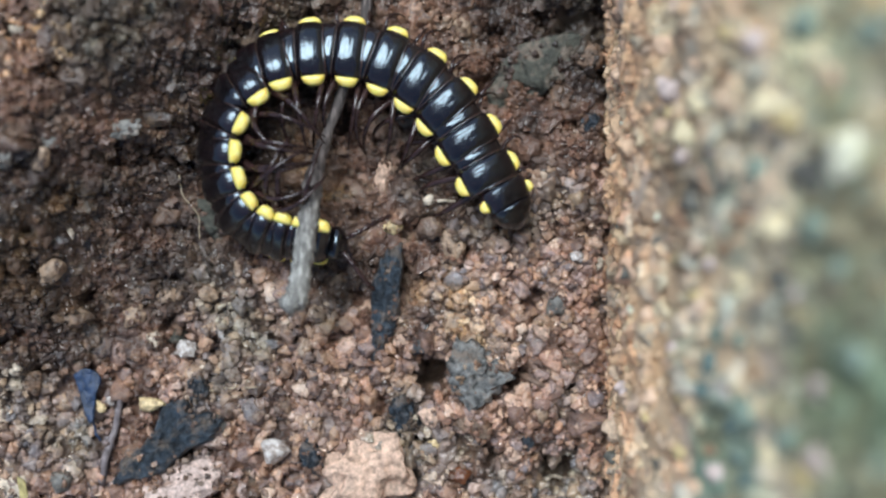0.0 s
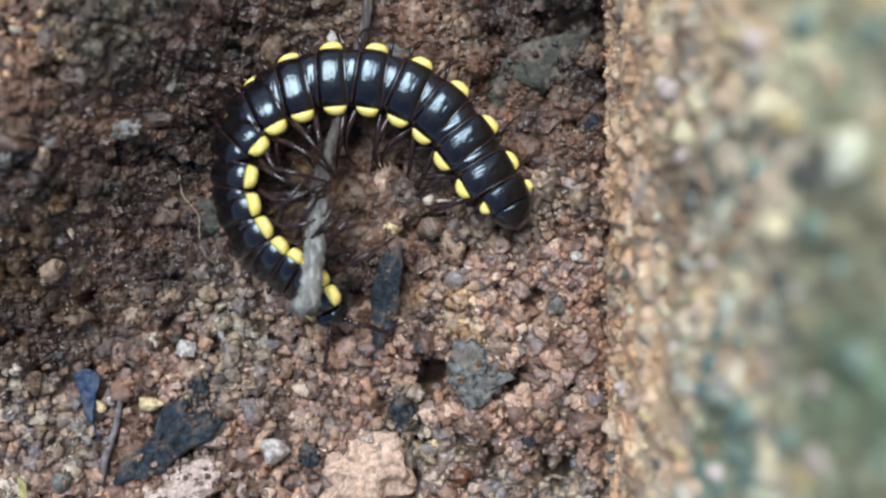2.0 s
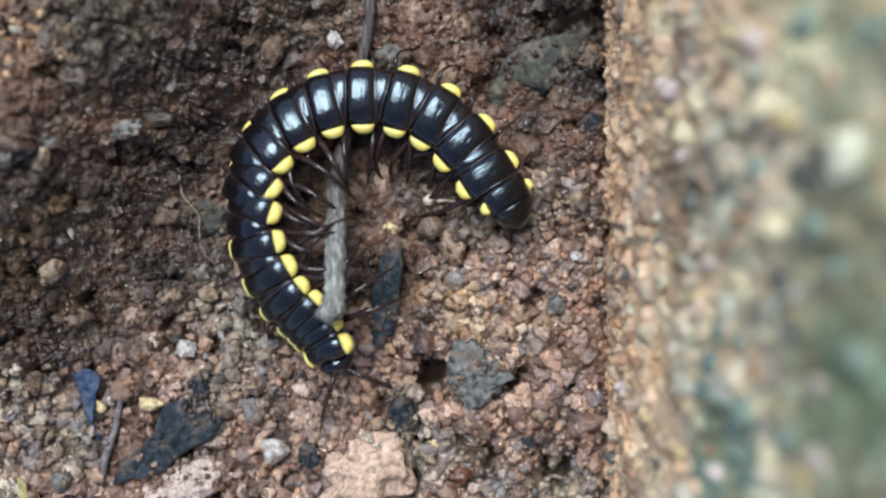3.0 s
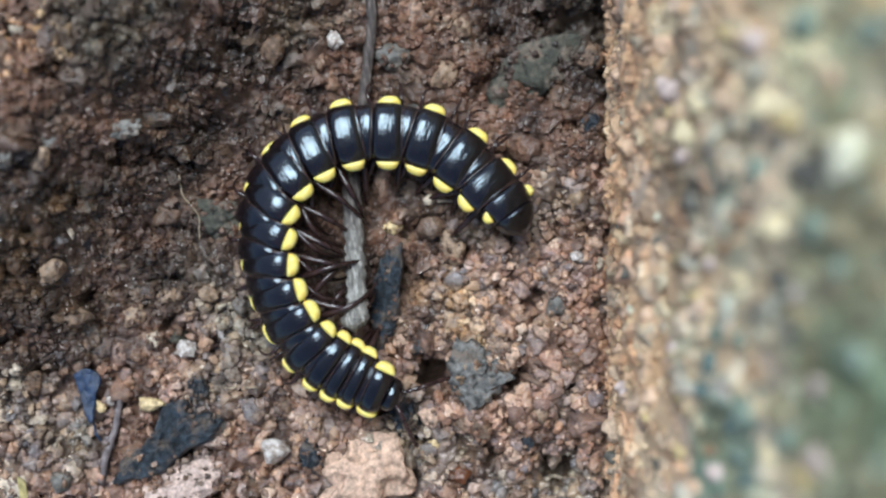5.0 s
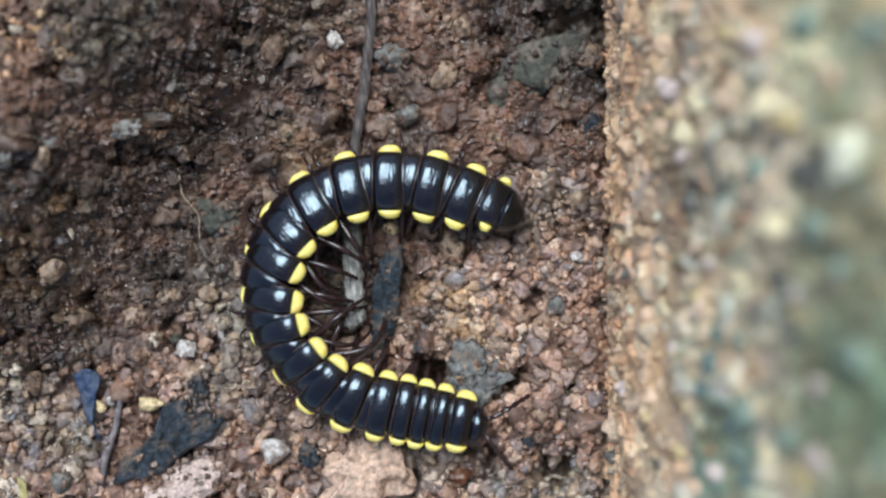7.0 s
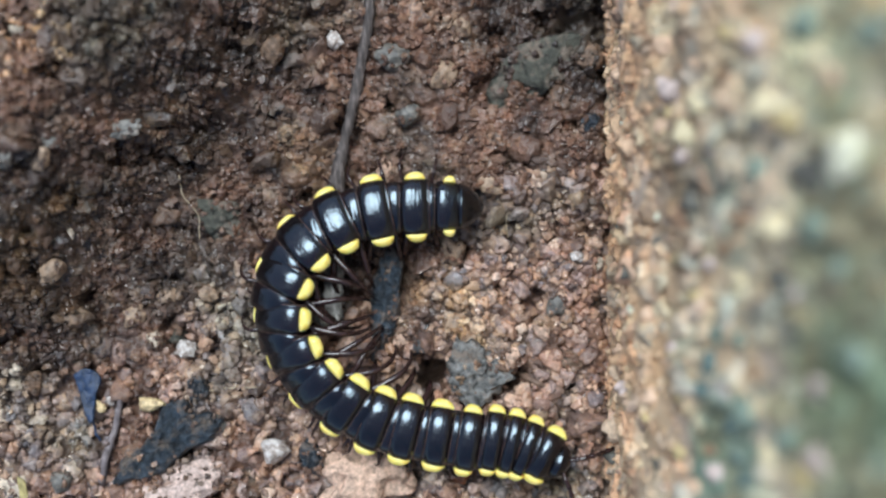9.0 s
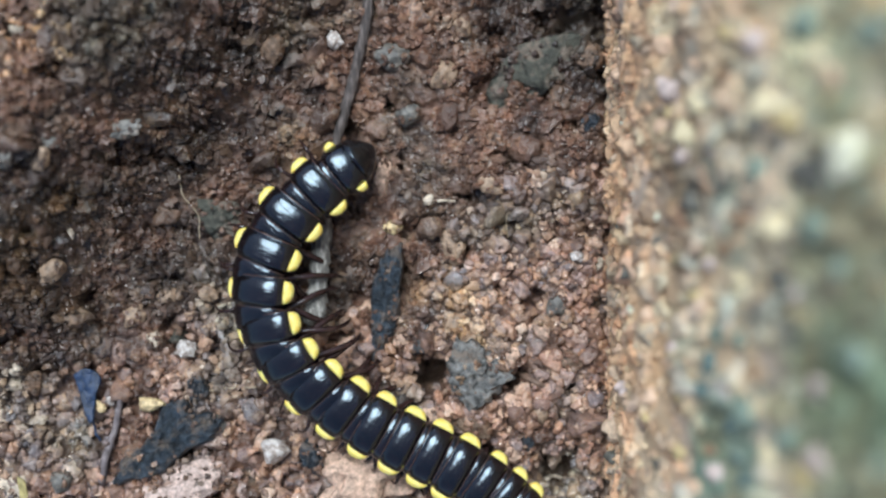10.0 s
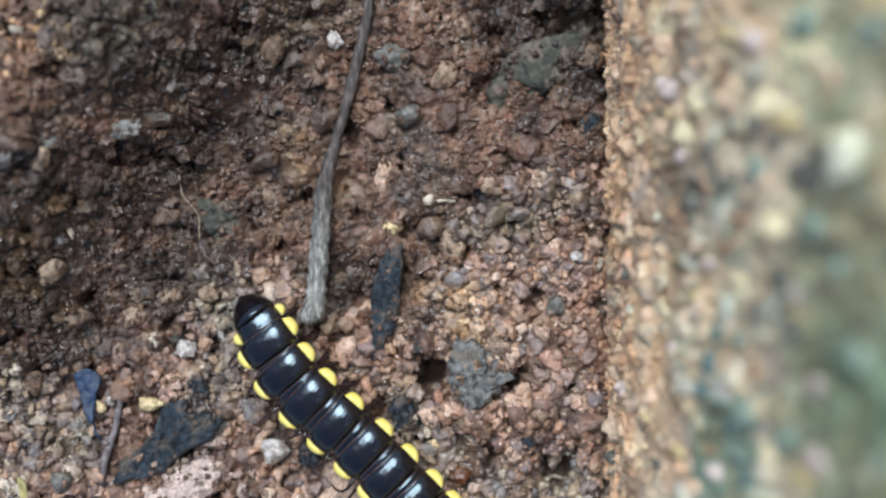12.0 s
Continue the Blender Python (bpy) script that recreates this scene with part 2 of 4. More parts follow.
M_WALL = wall_material("mortar", "")
M_GRIT = wall_material("mortar_sand", "island")
M_GRITSTONE = wall_material("mortar_grit", "object")
M_WHITE = stone_material("white_pebble", (0.8, 0.78, 0.6), 0.4, 0.12)
M_WALL_CREAM = stone_material("cream_pebble", (0.8, 0.68, 0.44), 0.6, 0.25, 1.2, 0.1)
M_WALL_PEACH = stone_material("peach_pebble", (0.76, 0.52, 0.36), 0.6, 0.25, 1.2, 0.1)
M_WALL_PINK = stone_material("pinkish_pebble", (0.62, 0.5, 0.46), 0.6, 0.25, 1.2, 0.1)
M_WALL_OCHRE = stone_material("ochre_pebble", (0.58, 0.45, 0.23), 0.6, 0.3, 1.2, 0.1)
M_WALL_BROWN = stone_material("brown_pebble", (0.3, 0.19, 0.115), 0.6, 0.35, 1.2, 0.1)
M_WALL_DARK = stone_material("dark_grey_pebble", (0.13, 0.125, 0.105), 0.6, 0.3, 1.2, 0.1)
M_WALL_GREEN = stone_material("algae_grown_pebble", (0.24, 0.31, 0.25), 0.7, 0.3, 1.2, 0.1)
M_WALL_TEAL = stone_material("dark_algae_pebble", (0.13, 0.19, 0.18), 0.7, 0.3, 1.2, 0.1)


# ---- geometry helpers (numbers in millimetres) ----
def part(name, bm, mat, parent=None, label=""):
    me = bpy.data.meshes.new(name)
    bm.to_mesh(me)
    bm.free()
    for p in me.polygons:
        p.use_smooth = True
    for mm in (mat if isinstance(mat, (list, tuple)) else [mat]):
        me.materials.append(mm)
    ob = new(name, me)
    ob.parent = parent
    return tagged(ob, label) if label else ob


def mesh_arrays(name, verts, faces, mat, parent=None, rounded=True):
    me = bpy.data.meshes.new(name)
    me.from_pydata([tuple(v) for v in verts], [], [tuple(f) for f in faces])
    me.materials.append(mat)
    if rounded:
        me.shade_smooth()
    ob = new(name, me)
    ob.parent = parent
    return ob


def smooth(t):
    t = min(1.0, max(0.0, t))
    return t * t * (3 - 2 * t)


HOLLOWS = [(-0.6, -6.32, 1.0, 3.0), (5.8, -11.5, 1.1, 3.0), (3.4, -6.95, 0.55, 2.0), (6.65, -6.95, 0.5, 2.0), (-1.6, -11.65, 0.6, 2.2), (2.6, -10.45, 0.5, 2.0), (-3.1, -7.95, 0.5, 2.0), (-11.72, 6.20, 0.9, 0.9), (6.9, 11.6, 1.3, 2.0), (4.6, 10.6, 3.2, 0.9), (-2.26, -1.26, 1.0, 1.5), (-4.92, 3.17, 0.7, 0.8),
           (7.89, -2.83, 0.6, 0.9), (-7.79, 11.62, 0.8, 0.6), (-14.25, 5.25, 0.9, 0.6), (-15.99, -6.41, 0.6, 0.5), (-5.0, -1.2, 1.0, 0.8), (-8.98, -3.40, 0.7, 0.4), (-9.70, -11.56, 0.6, 0.7)]
FOOT = 8.55  # where the wall meets the soil
LEAN = 0.24      # outward run of the wall face per unit of height


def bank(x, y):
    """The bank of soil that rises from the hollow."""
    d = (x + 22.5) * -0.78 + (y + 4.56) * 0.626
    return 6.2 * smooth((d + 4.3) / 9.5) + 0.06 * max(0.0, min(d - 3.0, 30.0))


def midline(x):
    """Below this line the soil is drier, paler and more granular."""
    return -0.9 - 3.4 * math.exp(-((x + 3.5) / 4.0) ** 2) - 5.2 * smooth((-11 - x) / 5) + 4.8 * smooth((x + 2.5) / 6) + 0.8 * noise.noise((x * 0.4, 3.3, 0))


def clods(x, y):
    """Rounded crumbs stuck together, of two sizes, with creases between."""
    wx, wy = x + 0.35 * noise.noise((x * 1.3, y * 1.3, 20.0)), y + 0.35 * noise.noise((x * 1.3, y * 1.3, 40.0))
    a = noise.voronoi((wx * 0.85, wy * 0.85, 0.4))[0]
    b = noise.voronoi((wx * 2.3, wy * 2.3, 1.4))[0]
    big = 0.8 + 0.5 * noise.noise((x * 0.3, y * 0.3, 11.0))
    return big * (0.85 * min(1.0, 1.5 * (a[1] - a[0])) ** 0.6 - 0.5) + 0.34 * (min(1.0, 1.7 * (b[1] - b[0])) ** 0.6 - 0.5)


def height(x, y):
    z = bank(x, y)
    far = math.hypot(x, y)
    near = smooth((120 - far) / 60)
    if near:
        z += near * (0.55 * noise.noise((x * 0.17, y * 0.17, 3.1)) + 0.34 * noise.noise((x * 0.45 + 7, y * 0.45, 1.7)))
    if far < 60:
        z += 0.2 * noise.noise((x * 1.1, y * 1.1, 5.2)) + clods(x, y) * (1.05 - 0.42 * smooth(0.5 + (y - midline(x)) / 3)) + 0.12 * noise.noise((x * 2.7, y * 2.7, 9.1))
    z -= near * 1.1 * smooth((noise.noise((x * 0.55, y * 0.55, 60.0)) + 0.3 * noise.noise((x * 1.7, y * 1.7, 66.0)) - 0.3) / 0.2)
    for hx, hy, r, dep in HOLLOWS:
        q = ((x - hx) ** 2 + (y - hy) ** 2) / (r * r)
        if q < 6:
            q *= 1 + 0.8 * noise.noise((x * 1.1, y * 1.1, 17.0)) + 0.4 * noise.noise((x * 2.6, y * 2.6, 27.0))
            z -= dep * math.exp(-q * q if dep > 2.5 else -q)
    if abs(x - FOOT) < 2.5:
        z -= 0.9 * math.exp(-((x - FOOT + 0.2) / 0.55) ** 2)
    if far > 60:
        z += min(far - 60, 400) * 0.04 * smooth((1500 - far) / 1000) * noise.noise((x * 0.01, y * 0.01, 0.3))
    return z


# ---- ground: one sheet, fine in the hollow, coarse to the horizon ----
def steps(lo, hi, fine):
    a = list(np.arange(lo, hi, fine)) + [hi]
    out, s = [], fine
    x = hi
    while x < 3.0e4:
        s *= 1.35
        x += s
        out.append(x)
    left, s, x = [], fine, lo
    while x > -3.0e4:
        s *= 1.35
        x -= s
        left.append(x)
    return left[::-1] + a + out


def build_ground():
    xs, ys = steps(-25, 11, 0.1), steps(-15, 15, 0.1)
    nx, ny = len(xs), len(ys)
    verts = [(x * MM, y * MM, height(x, y) * MM) for y in ys for x in xs]
    i = np.arange(nx * ny).reshape(ny, nx)
    faces = np.stack([i[:-1, :-1], i[:-1, 1:], i[1:, 1:], i[1:, :-1]], -1).reshape(-1, 4).tolist()
    ob = mesh_arrays("ground", verts, faces, M_SHEET)
    return tagged(ob, "damp red-brown crumbly garden soil with a low bank", "soil", kind="structure")


ground = build_ground()


# ---- wall ----
def wall_x(y, z):
    s = FOOT + LEAN * max(0.0, z - 7.0) + 0.25 * noise.noise((y * 0.3, z * 0.3, 2.2)) * min(1, 0.3 + z * 0.2)
    s -= 0.34 * noise.noise((y * 0.6, z * 0.6, 8.8)) + 0.14 * noise.noise((y * 2.0, z * 2.0, 4.4))
    return s


def build_wall():
    ys, zs = list(np.arange(-40, 40.01, 0.25)), list(np.arange(-3, 44.01, 0.25))
    ends = [40 + 2.0 * 1.12 ** k for k in range(1, 48)]
    ys = [-e for e in reversed(ends)] + ys + ends
    nz = len(zs)
    verts, faces = [], []
    for y in ys:
        for z in zs:
            verts.append((wall_x(y, z) * MM, y * MM, z * MM))
        top = wall_x(y, zs[-1])
        verts += [((top + 3) * MM, y * MM, (zs[-1] + 0.8) * MM), ((top + 60) * MM, y * MM, (zs[-1] + 1.5) * MM), ((top + 60) * MM, y * MM, -3 * MM)]
    n = nz + 3
    for a in range(len(ys) - 1):
        for k in range(n):
            j = (k + 1) % n
            faces.append((a * n + k, (a + 1) * n + k, (a + 1) * n + j, a * n + j))
    faces += [tuple(range(n)), tuple(reversed(range((len(ys) - 1) * n, len(ys) * n)))]
    ob = mesh_arrays("wall", verts, faces, M_WALL)
    return tagged(ob, "rough sandy mortar wall foot with grit and algae", "wall", kind="structure")


wall = build_wall()


# ---- crumbs and grit ----
def blob_arrays(sub, seed, jag, crumbly=1.0, facet=(0.4, 0.8)):
    """Unit lump: an icosphere pulled about by noise; crumbly: how rough its surface is."""
    bm = bmesh.new()
    bmesh.ops.create_icosphere(bm, subdivisions=sub, radius=1.0)
    rng = random.Random(seed)
    off = Vector((rng.random() * 50, rng.random() * 50, rng.random() * 50))
    sq = Vector((rng.uniform(0.85, 1.25), rng.uniform(0.8, 1.1), rng.uniform(0.65, 0.95)))
    cuts = [(Vector((rng.gauss(0, 1), rng.gauss(0, 1), rng.gauss(0, 1))).normalized(), rng.uniform(*facet)) for _ in range(6)]
    for v in bm.verts:
        p = v.co.copy()
        p *= 1 + jag * noise.noise(p * 1.1 + off) + jag * 0.7 * noise.noise(p * 2.3 + off) + crumbly * jag * (0.6 * noise.noise(p * 5.0 + off) + 0.4 * noise.noise(p * 9.0 + off))
        for d, lim in cuts:
            k = p.dot(d)
            if k > lim:
                p -= d * (k - lim) * 0.85
        v.co = Vector((p.x * sq.x, p.y * sq.y, p.z * sq.z))
    vs = np.array([v.co[:] for v in bm.verts])
    fs = np.array([[v.index for v in f.verts] for f in bm.faces])
    bm.free()
    return vs, fs


def turn_matrix(rng):
    return np.array(Euler((rng.uniform(0, 6.28), rng.uniform(0, 6.28), rng.uniform(0, 6.28))).to_matrix())


def scatter(name, places, kinds, mat, rng, parent=None):
    """One mesh of many lumps; places: (x, y, z, radius)."""
    vv, ff, base = [], [], 0
    for x, y, z, r in places:
        vs, fs = kinds[rng.randrange(len(kinds))]
        vv.append((vs @ turn_matrix(rng).T * r + (x, y, z)) * MM)
        ff.append(fs + base)
        base += len(vs)
    return mesh_arrays(name, np.concatenate(vv).tolist(), np.concatenate(ff).tolist(), mat, parent, kinds is GRAINY)


SMALL = [blob_arrays(1, s, 0.6) for s in range(20)]
MEDIUM = [blob_arrays(2, 40 + s, 0.65) for s in range(28)]
LARGE = [blob_arrays(3, 140 + s, 0.75) for s in range(28)]
GRAINY = [blob_arrays(3, 240 + s, 0.65, 0.75, (0.5, 0.9)) for s in range(28)]


CLEAR = [(-3.6, 12.6, 0.7), (-3.9, 11.3, 0.5), (-4.2, 10.0, 0.5), (-14.82, -7.81, 0.75), (-8.35, -10.07, 0.8), (-12.99, -5.12, 0.65), (-5.49, 10.49, 0.5), (-3.78, -11.47, 1.4), (1.6, -6.6, 1.2), (-13.5, -9.0, 1.3), (-15.2, -10.8, 0.9), (-2.6, -1.2, 0.8), (-3.0, -3.4, 0.7),
         (-17.9, -7.0, 0.8), (-17.3, -8.04, 0.3), (-16.5, -8.9, 0.4), (-16.9, -10.6, 0.4), (-12.33, -7.01, 0.5), (-6.64, -10.61, 0.7), (4.9, 9.2, 1.4), (-11.41, 1.6, 0.9), (-19.06, -1.02, 0.6), (-2.12, -8.41, 0.6)]  # where larger things lie open


def pitted(x, y):
    return any((x - hx) ** 2 + (y - hy) ** 2 < r * r for hx, hy, r in CLEAR) or any(dep > 1.9 and (x - hx) ** 2 + (y - hy) ** 2 < r * r * 0.7 for hx, hy, r, dep in HOLLOWS)


def loose(rng, side, n, r0, r1, power, sink, up):
    """Places for loose grains above (1), below (-1) or on both sides (0) of the midline, thick in some patches and thin in others."""
    out = []
    while len(out) < n:
        x, y = rng.uniform(-24, FOOT + 0.2), rng.uniform(-14, 14.2)
        k = 0.5 + 0.9 * noise.noise((x * 0.35, y * 0.35, 31.0))
        edge = smooth(0.5 + side * (y - midline(x)) / 2.4) if side else 1.0
        if rng.random() > (k + 0.12) * edge or pitted(x, y):
            continue
        r = r0 + (r1 - r0) * rng.random() ** power
        out.append((x, y, height(x, y) + r * rng.uniform(sink, up), r))
    return out


def pieces(name, mat, n, lo, hi, r0, r1, rng, seed, deep):
    """Crumbs large enough to pick up singly."""
    meshes = []
    for k in range(16):
        vs, fs = blob_arrays(3, seed + k, 0.7, 0.5)
        me = bpy.data.meshes.new(name)
        me.from_pydata([tuple(v * MM) for v in vs], [], fs.tolist())
        me.materials.append(mat)
        me.shade_smooth()
        meshes.append(me)
    for k in range(n):
        x, y = rng.uniform(-22, FOOT - 0.3), rng.uniform(lo, hi)
        if pitted(x, y):
            continue
        r = r0 + (r1 - r0) * rng.random() ** 2
        ob = new(name, meshes[k % 16])
        ob.parent = ground
        ob.matrix_basis = pose(x * MM, y * MM, (height(x, y) + r * rng.uniform(*deep)) * MM, rng.uniform(0, 360), rng.uniform(0, 360), rng.uniform(0, 360)) @ Matrix.Scale(r, 4)




def build_crumbs():
    rng = random.Random(5)
    tagged(scatter("fine_soil", loose(rng, 1, 9500, 0.05, 0.17, 2.0, -0.3, 0.6), SMALL, M_CRUMBS, rng), "fine damp dark brown soil grains", "soil", kind="stuff")
    tagged(scatter("fine_soil", loose(rng, -1, 4500, 0.06, 0.18, 2.0, -0.3, 0.6), SMALL, M_CRUMBS, rng), "fine brown soil between the crumbs", "soil", kind="stuff")
    tagged(scatter("soil_grains", loose(rng, 1, 3400, 0.13, 0.32, 1.5, -0.3, 0.5), MEDIUM, M_CRUMBS, rng), "loose damp red-brown soil crumbs", "soil", kind="stuff")
    tagged(scatter("soil_grains", loose(rng, -1, 1900, 0.13, 0.34, 1.5, -0.3, 0.5), MEDIUM, M_GRAINS, rng), "loose tan and orange soil crumbs", "soil", kind="stuff")
    tagged(scatter("soil_lumps", loose(rng, 1, 1500, 0.22, 0.58, 1.8, -0.5, 0.2), LARGE, M_CRUMBS, rng), "jagged lumps of damp brown soil", "soil", kind="stuff")
    tagged(scatter("soil_lumps", loose(rng, -1, 1600, 0.22, 0.6, 2.0, -0.3, 0.5), GRAINY, M_GRAINS, rng), "jagged lumps of dry tan soil", "soil", kind="stuff")
    tagged(scatter("soil_grains", loose(rng, -1, 2000, 0.14, 0.34, 1.3, 0.0, 0.7), GRAINY, M_GRAINS, rng), "loose orange-brown grains lying on top", "soil", kind="stuff")
    high = [p for p in loose(rng, 1, 7000, 0.05, 0.3, 2.2, -0.5, 0.4) if bank(p[0], p[1]) > 3.5]
    tagged(scatter("bank_grains", high, MEDIUM, M_CRUMBS, rng), "damp brown crumbs on the bank", "soil", kind="stuff")
    dry = [p for p in loose(rng, 1, 11000, 0.07, 0.34, 1.6, -0.5, 0.4) if (p[0] + 22.5) * -0.6 + p[1] * 0.8 > 4.5 + 2 * noise.noise((p[0] * 0.4, p[1] * 0.4, 3.0))]
    tagged(scatter("bank_grains", dry, MEDIUM, M_OCHRE, rng), "drier ochre crumbs on top of the bank", "soil", kind="stuff")
    tagged(scatter("sand_grains", loose(rng, 0, 4200, 0.03, 0.085, 2.2, 0.2, 0.9), SMALL, M_QUARTZ, rng), "tiny glassy sand grains that glint in the soil", "sand", kind="stuff")
    pieces("soil_crumb", M_CRUMB, 150, 1, 12.6, 0.36, 0.9, rng, 90, (-0.45, 0.1))
    pieces("soil_crumb", M_GRAIN, 160, -12.6, -1.5, 0.32, 0.85, rng, 110, (-0.4, 0.15))


def build_grit():
    rng = random.Random(8)
    places = []
    for _ in range(4000):
        y, z = rng.uniform(-16, 16), 32 * rng.random() ** 1.5 - 0.5
        r = 0.12 + 0.4 * rng.random() ** 2.0
        places.append((wall_x(y, z) + r * rng.uniform(0.15, 0.65), y, z, r))
    ob = scatter("wall_sand", places, MEDIUM, M_GRIT, rng)
    tagged(ob, "coarse sand set in the mortar face", "sand", kind="stuff")
    meshes = []
    for vs, fs in LARGE:
        me = bpy.data.meshes.new("grit_stone")
        me.from_pydata([tuple(v * MM) for v in vs], [], fs.tolist())
        me.materials.append(M_GRITSTONE)
        me.shade_smooth()
        meshes.append(me)
    for k in range(290):
        y, z = rng.uniform(-13.5, 13.5), rng.uniform(2, 31)
        r = 0.4 + 0.55 * rng.random() ** 1.5
        ob = new("grit_stone", meshes[k % len(meshes)])
        ob.parent = wall
        ob.matrix_basis = pose((wall_x(y, z) + r * rng.uniform(0.1, 0.5)) * MM, y * MM, z * MM, rng.uniform(0, 360), rng.uniform(0, 360), rng.uniform(0, 360)) @ Matrix.Scale(r, 4)


build_crumbs()
build_grit()


# ---- single stones, clods and litter ----
def lump(name, label, category, x, y, sx, sy, sz, mat, rz=0.0, seed=1, jag=0.35, sink=0.35, group="", sub=4, z=None):
    sub = 3 if max(sx, sy) < 0.9 else sub
    bm = bmesh.new()
    bmesh.ops.create_icosphere(bm, subdivisions=sub, radius=1.0)
    off = Vector((seed * 3.7, seed * 1.9, seed * 0.7))
    rng = random.Random(seed)
    cuts = [(Vector((rng.gauss(0, 1), rng.gauss(0, 1), rng.gauss(0, 0.7))).normalized(), rng.uniform(0.6, 0.9)) for _ in range(5)]
    for v in bm.verts:
        p = v.co.copy()
        p *= 1 + jag * noise.noise(p * 1.1 + off) + jag * 0.7 * noise.noise(p * 2.7 + off) + jag * 0.4 * noise.noise(p * 6 + off) + jag * 0.25 * noise.noise(p * 13 + off)
        for d, lim in cuts:
            k = p.dot(d)
            if k > lim:
                p -= d * (k - lim) * 0.8
        v.co = (p.x * sx * MM, p.y * sy * MM, p.z * sz * MM)
    ob = part(name, bm, mat)
    around = [height(x, y)] + [height(x + 0.6 * sx * math.cos(k), y + 0.6 * sy * math.sin(k)) for k in range(6)]
    lies = 0.5 * max(around) + 0.5 * sum(around) / 7
    zz = lies + sz * (1 - 2 * sink) if z is None else z
    if z is None and name not in ("stone", "quartz_grain"):
        LUMPS.append((x, y, zz, sx, sy, sz, rz))
    ob.matrix_basis = pose(x * MM, y * MM, zz * MM, 0, 0, rz)
    return tagged(ob, label, category, group)


LUMPS = []


def dust():
    """Loose grains that lie on the stones and clods and fill the gap round their feet."""
    rng = random.Random(21)
    places = []
    for x, y, z, sx, sy, sz, rz in LUMPS:
        area = sx * sy
        for _ in range(int(min(110, 10 + 26 * area))):
            a, q = rng.uniform(0, 6.283), rng.uniform(0.2, 1.25) ** 0.6
            u, v = q * sx * math.cos(a), q * sy * math.sin(a)
            c, n = math.cos(radians(rz)), math.sin(radians(rz))
            px, py = x + u * c - v * n, y + u * n + v * c
            top = z + sz * math.sqrt(max(0.0, 1 - q * q)) * 0.9 if q < 1 else -9
            r = 0.06 + 0.16 * rng.random() ** 2
            places.append((px, py, max(top, height(px, py)) + r * 0.2, r))
    tagged(scatter("loose_grains", places, MEDIUM, M_CRUMBS, rng), "loose soil grains lying on and around the stones", "soil", kind="stuff")


